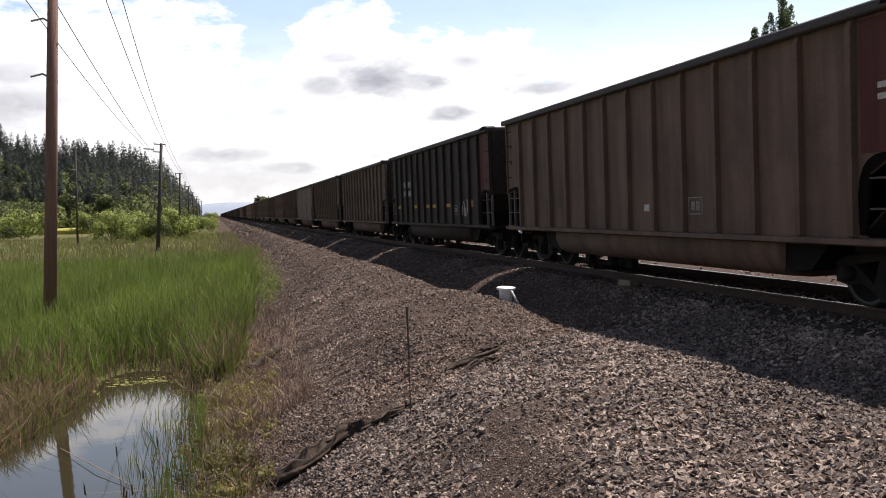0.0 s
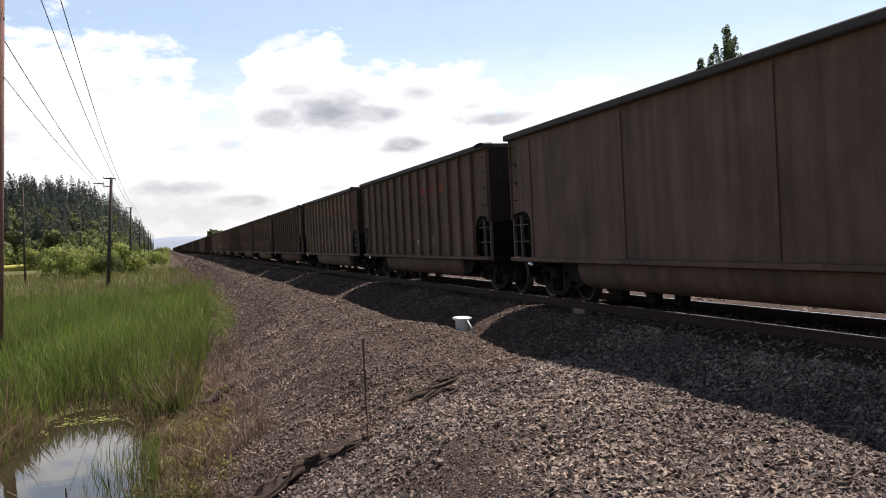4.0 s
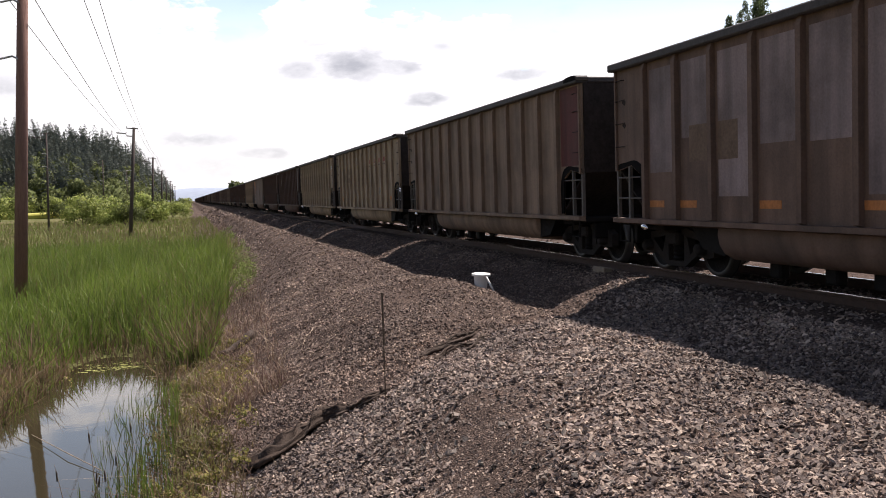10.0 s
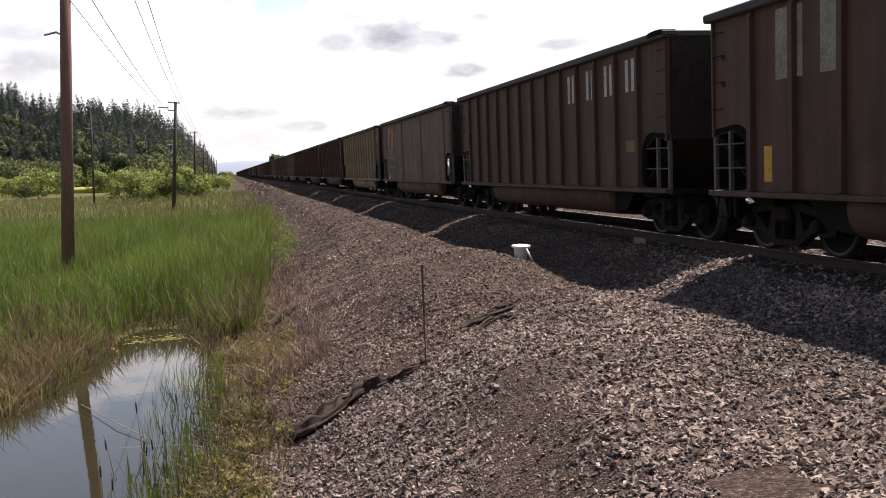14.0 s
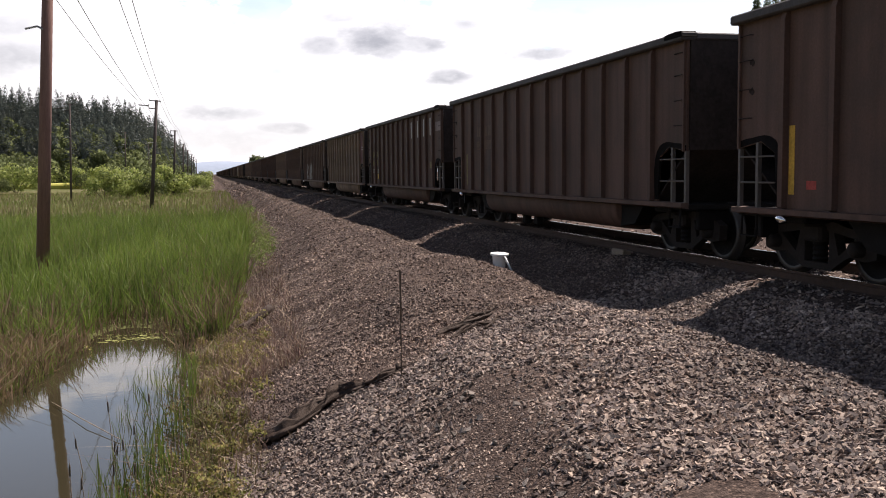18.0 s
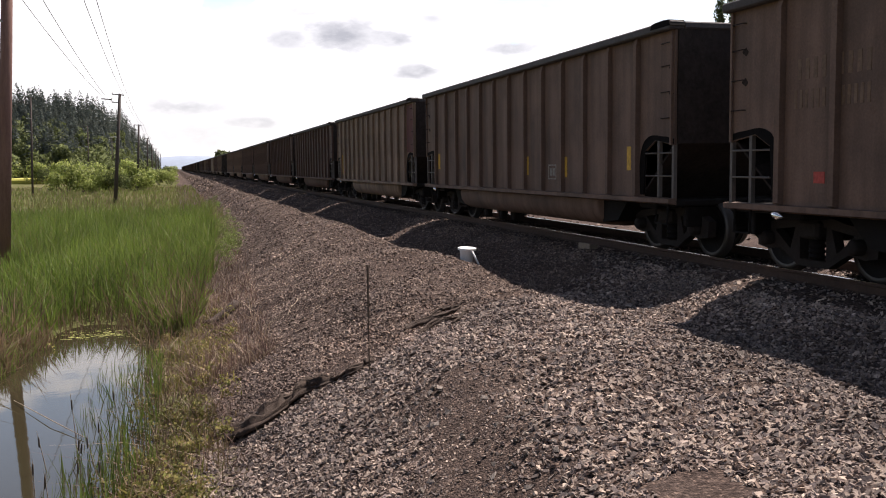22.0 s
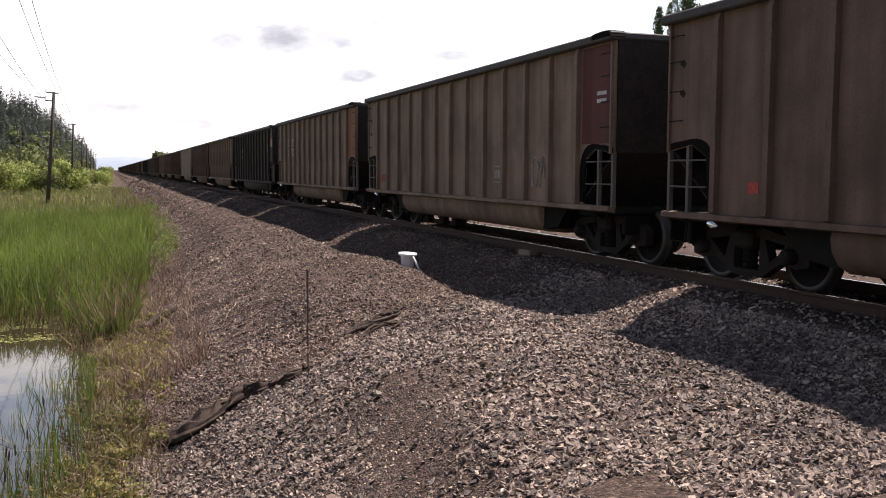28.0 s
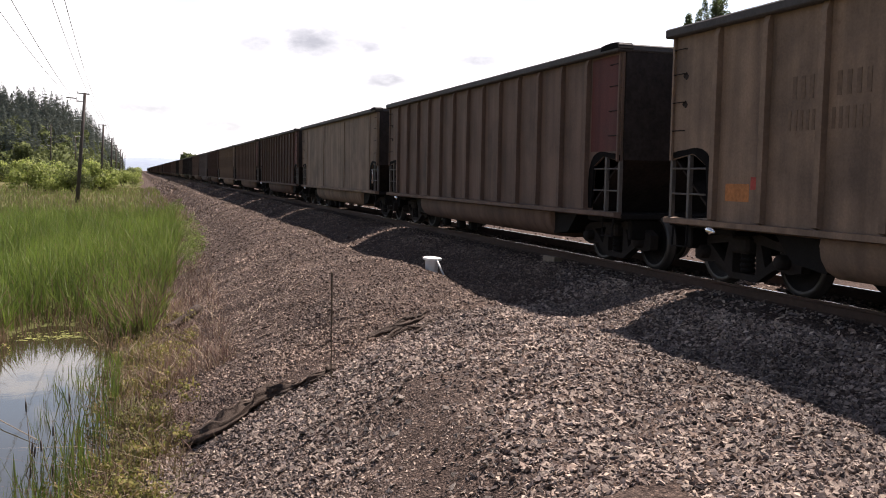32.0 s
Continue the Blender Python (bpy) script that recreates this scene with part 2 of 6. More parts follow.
M_FABRIC = simple("fence_fabric", (0.046, 0.03, 0.022), 0.85, scale=14, vary=0.6, relief=0.5, stretch=(1, 5, 1))
M_BARK = simple("bark", (0.1, 0.075, 0.055), 0.9, scale=8)
M_TWIG = simple("dry_twig", (0.28, 0.22, 0.16), 0.9, scale=20)


def island_mat(name, cols, rough=0.9, relief=0.0, trans=0.0):
    """Colour by piece of one joined mesh."""
    m = mat(name, cols[0], rough, 0.0, 0.25)
    n, l, b = nodes_of(m)
    g = n.new("ShaderNodeNewGeometry")
    k = len(cols)
    c = ramp(m, g.outputs["Random Per Island"], [((i + 0.5) / k, c) for i, c in enumerate(cols)])
    v = coords(m)
    f = noise_tex(m, v, 0.45, 4)
    c = mixed(m, 0.85, c, ramp(m, f, [(0.3, (0.5, 0.5, 0.5)), (0.7, (1.5, 1.47, 1.4))]), "MULTIPLY")
    if relief:
        fine = noise_tex(m, v, 60, 4)
        c = mixed(m, 0.6, c, ramp(m, fine, [(0.3, (0.65, 0.65, 0.65)), (0.7, (1.25, 1.25, 1.25))]), "MULTIPLY")
        bump(m, fine, relief, 0.01)
    l.new(c, b.inputs["Base Color"])
    if trans:
        t, mx, o = n.new("ShaderNodeBsdfTranslucent"), n.new("ShaderNodeMixShader"), n["Material Output"]
        l.new(c, t.inputs["Color"])
        mx.inputs[0].default_value = trans
        l.new(b.outputs[0], mx.inputs[1])
        l.new(t.outputs[0], mx.inputs[2])
        l.new(mx.outputs[0], o.inputs["Surface"])
    return m


M_STONES = island_mat("crushed_rock", [(0.0706, 0.0578, 0.0562), (0.1848, 0.1466, 0.1337), (0.3321, 0.2632, 0.2191), (0.1038, 0.0845, 0.082), (0.519, 0.4227, 0.354), (0.0861, 0.0717, 0.0719), (0.2595, 0.1926, 0.1607), (0.2076, 0.1691, 0.1607), (0.4152, 0.3317, 0.2809), (0.1349, 0.1091, 0.1068)], 0.8, 0.5)
M_SLOPE = island_mat("slope_gravel", [(0.0918, 0.0693, 0.0605), (0.1568, 0.1177, 0.1004), (0.2576, 0.1936, 0.1566), (0.1165, 0.0891, 0.081), (0.3808, 0.2937, 0.2398), (0.1008, 0.0792, 0.0724), (0.2061, 0.1463, 0.1188), (0.1859, 0.1441, 0.1296)], 0.85, 0.4)
M_REED = island_mat("reed_green", [(0.115, 0.178, 0.0323), (0.145, 0.21, 0.0405), (0.175, 0.242, 0.05), (0.13, 0.185, 0.0405), (0.19, 0.22, 0.075)], 0.6, 0, 0.4)
M_DRY = island_mat("reed_dry", [(0.1753, 0.1218, 0.0731), (0.2532, 0.192, 0.1167), (0.1315, 0.0846, 0.0629), (0.1168, 0.1187, 0.0456), (0.2142, 0.1414, 0.1014)], 0.8, 0, 0.3)
M_BRAMBLE = island_mat("bramble", [(0.149, 0.0945, 0.081), (0.23, 0.162, 0.121), (0.115, 0.0743, 0.0675), (0.324, 0.257, 0.189)], 0.85, 0, 0.2)
M_WEED = island_mat("weed_olive", [(0.154, 0.1622, 0.0384), (0.2341, 0.2179, 0.0624), (0.2464, 0.1901, 0.084), (0.117, 0.1394, 0.0408), (0.2957, 0.2218, 0.12)], 0.7, 0, 0.4)
M_BUSH = island_mat("bush_leaves", [(0.2, 0.264, 0.06), (0.275, 0.336, 0.084), (0.338, 0.372, 0.12), (0.163, 0.204, 0.06)], 0.6, 0, 0.4)
# distance haze is mixed into these needle colours: lighter and bluer
M_HAZEDFIR = island_mat("conifer", [(0.0854, 0.1067, 0.0969), (0.1097, 0.1306, 0.1124), (0.1405, 0.1562, 0.1249), (0.1008, 0.1198, 0.1155)], 0.95, 0, 0.3)
M_MEADOW = island_mat("meadow", [(0.2, 0.175, 0.09), (0.24, 0.19, 0.12), (0.16, 0.17, 0.06), (0.19, 0.2, 0.07)], 0.8, 0, 0.35)
M_LEAFY = island_mat("broadleaf", [(0.087, 0.1107, 0.0416), (0.1131, 0.1404, 0.0494), (0.0798, 0.0999, 0.0442), (0.1305, 0.1512, 0.0624)], 0.85, 0, 0.3)
M_POPLAR = island_mat("poplar_leaves", [(0.08, 0.12, 0.05), (0.11, 0.15, 0.065), (0.14, 0.17, 0.09)], 0.6, 0, 0.35)


def ground_material():
    m = mat("ground_soil", (0.2, 0.17, 0.15), 1.0, 0.0, 0.04)
    n, l, b = nodes_of(m)
    v = coords(m)
    sep = n.new("ShaderNodeSeparateXYZ")
    l.new(v, sep.inputs[0])
    wob = n.new("ShaderNodeMath")
    wob.operation = "MULTIPLY_ADD"
    l.new(noise_tex(m, v, 0.5, 5), wob.inputs[0])
    wob.inputs[1].default_value = 1.6
    l.new(sep.outputs["X"], wob.inputs[2])
    edge = n.new("ShaderNodeMapRange")
    l.new(wob.outputs[0], edge.inputs["Value"])
    edge.inputs["From Min"].default_value, edge.inputs["From Max"].default_value = 0.75, 1.25
    grit, pebble, blot = noise_tex(m, v, 90, 4), noise_tex(m, v, 22, 5, 0.7), noise_tex(m, v, 0.8, 5)
    gravel = ramp(m, pebble, [(0.3, (0.0376, 0.0296, 0.0278)), (0.5, (0.0773, 0.0593, 0.0536)), (0.7, (0.146, 0.112, 0.0996))])
    gravel = mixed(m, 0.7, gravel, ramp(m, blot, [(0.35, (0.75, 0.72, 0.7)), (0.65, (1.2, 1.2, 1.18))]), "MULTIPLY")
    cell = n.new("ShaderNodeTexVoronoi")
    l.new(v, cell.inputs["Vector"])
    cell.inputs["Scale"].default_value = 48.0
    tone = n.new("ShaderNodeSeparateColor")
    l.new(cell.outputs["Color"], tone.inputs[0])
    gravel = mixed(m, 0.8, gravel, ramp(m, tone.outputs[0], [(0.0, (0.55, 0.54, 0.53)), (0.6, (1.0, 0.98, 0.95)), (0.85, (1.5, 1.45, 1.36)), (1.0, (2.6, 2.45, 2.2))]), "MULTIPLY")
    gravel = mixed(m, 0.6, gravel, ramp(m, grit, [(0.3, (0.6, 0.6, 0.6)), (0.7, (1.3, 1.3, 1.3))]), "MULTIPLY")
    mead = ramp(m, noise_tex(m, v, 0.06, 6), [(0.35, (0.075, 0.085, 0.03)), (0.5, (0.12, 0.125, 0.05)), (0.65, (0.17, 0.135, 0.085))])
    mead = mixed(m, 0.7, mead, ramp(m, noise_tex(m, v, 3, 6), [(0.3, (0.55, 0.55, 0.55)), (0.7, (1.3, 1.3, 1.3))]), "MULTIPLY")
    l.new(mixed(m, edge.outputs[0], mead, gravel), b.inputs["Base Color"])
    high = n.new("ShaderNodeMath")
    high.operation = "MULTIPLY_ADD"
    l.new(cell.outputs["Distance"], high.inputs[0])
    high.inputs[1].default_value = -0.9
    l.new(pebble, high.inputs[2])
    bump(m, high.outputs[0], 0.75, 0.025)
    return m


M_GROUND = ground_material()


def water_material():
    m = mat("pond_water", (0.03, 0.026, 0.014), 0.03, 0.0, 0.5)
    n, l, b = nodes_of(m)
    b.inputs["IOR"].default_value = 1.33
    v = coords(m)
    bump(m, noise_tex(m, v, 2.5, 3), 0.04, 0.02)
    return m


M_WATER = water_material()
M_ALGAE = island_mat("algae", [(0.2, 0.22, 0.06), (0.26, 0.26, 0.09), (0.15, 0.16, 0.05)], 0.8)


# ---- geometry helpers ----
class Geo:
    """Vertices and faces of one mesh."""

    def __init__(self):
        self.v, self.f = [], []

    def add(self, vs, fs):
        o = len(self.v)
        self.v += [tuple(p) for p in vs]
        self.f += [tuple(i + o for i in q) for q in fs]
        return self

    def box(self, x0, x1, y0, y1, z0, z1, c=0.0):
        """A box with edges chamfered by c."""
        if c <= 0:
            vs = [(x, y, z) for x in (x0, x1) for y in (y0, y1) for z in (z0, z1)]
            return self.add(vs, [(0, 1, 3, 2), (4, 6, 7, 5), (0, 4, 5, 1), (2, 3, 7, 6), (0, 2, 6, 4), (1, 5, 7, 3)])
        c = min(c, (x1 - x0) / 2.1, (y1 - y0) / 2.1, (z1 - z0) / 2.1)
        bm = bmesh.new()
        for x in (x0, x1):
            for y in (y0, y1):
                for z in (z0, z1):
                    sx, sy, sz = (1 if x == x0 else -1), (1 if y == y0 else -1), (1 if z == z0 else -1)
                    for p in ((x + sx * c, y + sy * c, z), (x + sx * c, y, z + sz * c), (x, y + sy * c, z + sz * c)):
                        bm.verts.new(p)
        bmesh.ops.convex_hull(bm, input=bm.verts[:])
        return self.take(bm)

    def take(self, bm):
        bm.verts.index_update()
        self.add([v.co for v in bm.verts], [[v.index for v in f.verts] for f in bm.faces])
        bm.free()
        return self

    def tube(self, pts, r, n=6, cap=True):
        """A round bar along points; r is one radius or one for each point."""
        pts = [Vector(p) for p in pts]
        rs = r if isinstance(r, (list, tuple)) else [r] * len(pts)
        vs, fs = [], []
        for i, p in enumerate(pts):
            d = (pts[min(i + 1, len(pts) - 1)] - pts[max(i - 1, 0)]).normalized()
            a = d.cross(Vector((0.31, 0.17, 0.93)) if abs(d.z) < 0.9 else Vector((1, 0, 0))).normalized()
            b = d.cross(a)
            vs += [p + (a * math.cos(2 * math.pi * k / n) + b * math.sin(2 * math.pi * k / n)) * rs[i] for k in range(n)]
        for i in range(len(pts) - 1):
            for k in range(n):
                fs.append((i * n + k, i * n + (k + 1) % n, (i + 1) * n + (k + 1) % n, (i + 1) * n + k))
        if cap:
            fs += [tuple(range(n))[::-1], tuple(range((len(pts) - 1) * n, len(pts) * n))]
        return self.add(vs, fs)

    def turn(self, prof, n=24, axis="x"):
        """A turned body: (radius, place along the axis)."""
        vs, fs = [], []
        for r, h in prof:
            for k in range(n):
                a = 2 * math.pi * k / n
                p = (r * math.cos(a), r * math.sin(a))
                vs.append((h, *p) if axis == "x" else (*p, h))
        for i in range(len(prof) - 1):
            for k in range(n):
                fs.append((i * n + k, i * n + (k + 1) % n, (i + 1) * n + (k + 1) % n, (i + 1) * n + k))
        return self.add(vs, fs)

    def extrude(self, outline, axis, a, b):
        """A flat outline, counter-clockwise, drawn out along an axis from a to b."""
        n = len(outline)

        def put(p, h):
            return {"x": (h, *p), "y": (p[0], h, p[1]), "z": (*p, h)}[axis]

        vs = [put(p, a) for p in outline] + [put(p, b) for p in outline]
        fs = [tuple(range(n)), tuple(range(2 * n - 1, n - 1, -1))]
        fs += [(k, n + k, n + (k + 1) % n, (k + 1) % n) for k in range(n)]
        return self.add(vs, fs)

    def mesh(self, name, material, smooth=False):
        me = bpy.data.meshes.new(name)
        me.from_pydata(self.v, [], self.f)
        bm = bmesh.new()
        bm.from_mesh(me)
        bmesh.ops.recalc_face_normals(bm, faces=bm.faces)
        bm.to_mesh(me)
        bm.free()
        for q in material if isinstance(material, (list, tuple)) else [material]:
            me.materials.append(q)
        if smooth:
            me.polygons.foreach_set("use_smooth", [True] * len(me.polygons))
        return me


def part(name, geo, material, parent, label="", smooth=False):
    ob = new(name, geo.mesh(name, material, smooth) if isinstance(geo, Geo) else geo)
    ob.parent = parent
    if label:
        tagged(ob, label)
    return ob


def thing(name, label, category, group="", at=None, kind=""):
    ob = new(name)
    ob.empty_display_size = 0.2
    if at is not None:
        ob.matrix_basis = at
    return tagged(ob, label, category, group, kind)


def raw_mesh(name, verts, faces, material, smooth=False, out=None):
    """A large joined mesh from arrays; faces all of one length. out: a normal for each vertex."""
    me = bpy.data.meshes.new(name)
    verts, faces = np.asarray(verts, np.float32).reshape(-1, 3), np.asarray(faces, np.int32)
    k = faces.shape[1]
    me.vertices.add(len(verts))
    me.vertices.foreach_set("co", verts.ravel())
    me.loops.add(faces.size)
    me.loops.foreach_set("vertex_index", faces.ravel())
    me.polygons.add(len(faces))
    me.polygons.foreach_set("loop_start", np.arange(0, faces.size, k, dtype=np.int32))
    me.polygons.foreach_set("use_smooth", np.full(len(faces), smooth))
    me.materials.append(material)
    me.update(calc_edges=True)
    me.validate()
    if out is not None:
        me.normals_split_custom_set_from_vertices(out.astype(np.float32))
    return me


def facing(v, f, out):
    """Quads turned so that each looks the way of its outward normal."""
    q = v[f]
    n = np.cross(q[:, 1] - q[:, 0], q[:, 3] - q[:, 0])
    back = (n * out[f[:, 0]]).sum(1) < 0
    f = f.copy()
    f[back] = f[back][:, ::-1]
    return f


# ---- the ground ----
XC = 9.0                                       # the track's middle line; rail tops lie at z = 0


def wave(x, y, s, seed):
    """Smooth noise of about -1 to 1 from a few crossed waves."""
    r = np.random.RandomState(seed)
    out = 0
    for _ in range(6):
        a, k, p = r.uniform(0, 6.283), r.uniform(0.6, 1.7) / s, r.uniform(0, 6.283)
        out = out + np.sin((x * np.cos(a) + y * np.sin(a)) * k * 6.283 + p)
    return out / 6 * 1.6


def bell(x, y, cx, cy, sx, sy):
    return np.exp(-(((x - cx) / sx) ** 2 + ((y - cy) / sy) ** 2))


def toe(y):
    """How far the bank's foot draws in towards the track with distance."""
    return np.interp(y, [12, 22, 45, 100], [0, 0.35, 1.3, 2.2])


def ground_z(x, y):
    x, y = np.asarray(x, float), np.asarray(y, float)
    shift = 0.12 * wave(y, 0 * y, 9, 3) * np.clip(y / 10, 0, 1)
    px = x + shift - toe(y) * np.clip((7 - x) / 4, 0, 1)
    z = np.interp(px, [-90, -40, -12, -1.2, 0.45, 2.6, 3.3, 5.0, 6.1, 7.2, 7.6, 10.4, 10.8, 11.9, 14.0, 40, 200],
                  [-1.2, -1.6, -1.72, -1.72, -1.66, -0.56, -0.46, -0.5, -0.54, -0.26, -0.165, -0.165, -0.26, -0.6, -0.85, -1.0, -1.0])
    bank = np.clip((px - 0.2) / 1.2, 0, 1) * np.clip((6.9 - px) / 1.0, 0, 1)
    z = z + bank * (0.05 * wave(x, y, 4.5, 11) + 0.025 * wave(x, y, 1.3, 12))
    rill = np.clip((px - 0.3) / 0.6, 0, 1) * np.clip((3.2 - px) / 0.8, 0, 1) * np.clip((y - 11) / 1.5, 0, 1)
    z = z - rill * 0.07 * np.clip(wave(y + 0.8 * x, 0.15 * x, 1.5, 24), 0, 1)
    # spoil heaps on the shoulder and the swale where the old silt fence lies
    z = z + bank * (0.16 * bell(x, y, 3.6, 8.2, 1.7, 1.7) - 0.12 * bell(x, y, 3.2, 11.9, 2.4, 0.9) + 0.2 * bell(x, y, 4.6, 28.3, 1.0, 2.2)
                    + 0.1 * bell(x, y, 4.9, 17.5, 1.2, 2.0))
    z = z + bank * (0.02 * wave(x, y, 0.5, 15) * np.clip((22 - y) / 8, 0, 1) + 0.09 * bell(x, y, 5.2, 7.2, 0.9, 2.6) + 0.11 * bell(x, y, 4.8, 10.6, 0.9, 1.8))
    # the crest of the shoulder and the ditch between it and the ballast
    far = np.clip((y - 12.5) / 6, 0, 1) * np.clip((260 - y) / 100, 0, 1)
    roll = 1 + 0.35 * wave(y, 0 * y, 7, 17) + 0.15 * wave(y, 0 * y, 2.2, 18)
    z = z + far * (0.17 * roll * np.exp(-((x - 4.6) / 0.62) ** 2) - 0.17 * np.exp(-((x - 5.85) / 0.55) ** 2))
    z = z + 0.13 * bell(x, y, 5.25, 17.2, 0.75, 1.6)
    z = z + np.clip((-px) / 3, 0, 1) * 0.06 * wave(x, y, 6, 13)
    # the pond
    z = z - 0.6 * np.clip(1.2 * bell(x, y, -2.5, 11.0, 1.9, 2.9) + 1.15 * bell(x, y, -1.6, 16.6, 1.2, 4.0) - 0.18, 0, 1)
    # the level ground that the camera stands on
    stand = -0.12 - 0.32 * np.maximum(np.hypot(x * 0.8, np.maximum(y, -40 * 0 + y)) - 1.6, 0) * (y > 0) - 0.32 * np.maximum(np.abs(x) - 1.6, 0) * (y <= 0)
    z = np.where(x < 7, np.maximum(z, np.minimum(stand, 0)), z)
    return z + np.clip((np.abs(y) - 400) / 3000, 0, 1) * 0.5


def build_ground():
    def axis(lo, hi, mid, fine, grow):
        pts, p, s = [mid], mid, fine
        while p < hi:
            s = fine if abs(p - mid) < 9 else s * grow
            p += s
            pts.append(p)
        p, s = mid, fine
        while p > lo:
            s = fine if abs(p - mid) < 7 else s * grow
            p -= s
            pts.insert(0, p)
        return np.array(pts)

    xs = axis(-4500, 4500, 3.0, 0.12, 1.12)
    ys = axis(-1500, 4800, 10.0, 0.14, 1.045)
    gx, gy = np.meshgrid(xs, ys)
    gz = ground_z(gx, gy)
    nx, ny = len(xs), len(ys)
    idx = np.arange(nx * ny).reshape(ny, nx)
    faces = np.stack([idx[:-1, :-1], idx[:-1, 1:], idx[1:, 1:], idx[1:, :-1]], -1).reshape(-1, 4)
    me = raw_mesh("ground", np.stack([gx, gy, gz], -1), faces, M_GROUND, True)
    return tagged(new("ground", me), "gravel railway bank falling to flat green wetland meadow", "ground", kind="structure")


GROUND = build_ground()


def build_water():
    g = Geo()
    n = 28
    pts = [(-3.0 + 5.5 * math.cos(2 * math.pi * k / n), 14.0 + 9.5 * math.sin(2 * math.pi * k / n)) for k in range(n)]
    g.add([(x, y, -1.83) for x, y in pts], [tuple(range(n))])
    tagged(new("water", g.mesh("water", M_WATER)), "still brown pond water reflecting cloudy sky beside the bank", "pond", kind="structure")


build_water()


# ---- the track ----
def rail_outline():
    return [(-0.07, -0.17), (0.07, -0.17), (0.07, -0.158), (0.012, -0.14), (0.012, -0.05), (0.036, -0.036), (0.036, -0.004),
            (0.03, 0.0), (-0.03, 0.0), (-0.036, -0.004), (-0.036, -0.036), (-0.012, -0.05), (-0.012, -0.14), (-0.07, -0.158)]


def build_track():
    track = thing("railway_track", "rusty steel rails on dark creosoted sleepers in ballast", "railway track", kind="structure")
    for side in (-1, 1):
        x = XC + side * 0.753
        g = Geo().extrude([(x + a, b) for a, b in rail_outline()], "y", -60, 1600)
        part("rail", g, M_RAIL, track, "rust-brown rail with a polished head")
        g = Geo().box(x - 0.026, x + 0.026, -60, 1600, -0.001, 0.003)
        part("rail_head", g, M_RAILTOP, track, "bright worn running surface")
    tie = Geo().box(-1.3, 1.3, -0.115, 0.115, -0.36, -0.172, 0.012).mesh("sleeper", M_TIE)
    rnd = random.Random(5)
    for k in range(150):
        ob = part("sleeper", tie, None, track)
        ob.location = (XC + rnd.uniform(-0.05, 0.05), -6 + 0.52 * k, rnd.uniform(-0.012, 0.008))
        ob.rotation_euler = (0, 0, rnd.uniform(-0.015, 0.015))
    rest = Geo()
    for k in range(150, 900):
        rest.box(XC - 1.3, XC + 1.3, -6 + 0.52 * k - 0.115, -6 + 0.52 * k + 0.115, -0.36, -0.175)
    tagged(part("far_sleepers", rest, M_TIE, track), kind="stuff")


build_track()


# ---- the coal train ----
PITCH, BODY, HALF, TOP = 16.18, 7.34, 1.6, 3.66   # coupled length, half body length, half width, height
SILL = 0.93
TRUCK = 6.25                                    # from the middle to a truck
POSTS = [-6.18 + 1.03 * k for k in range(13)]


def train_y(t):
    """Where the rear end of car 0 stands, less one car for each second."""
    return 23.15 - 1.00690 * t + 0.0234561 * t * t - 0.0000891172 * t ** 3 - PITCH * t


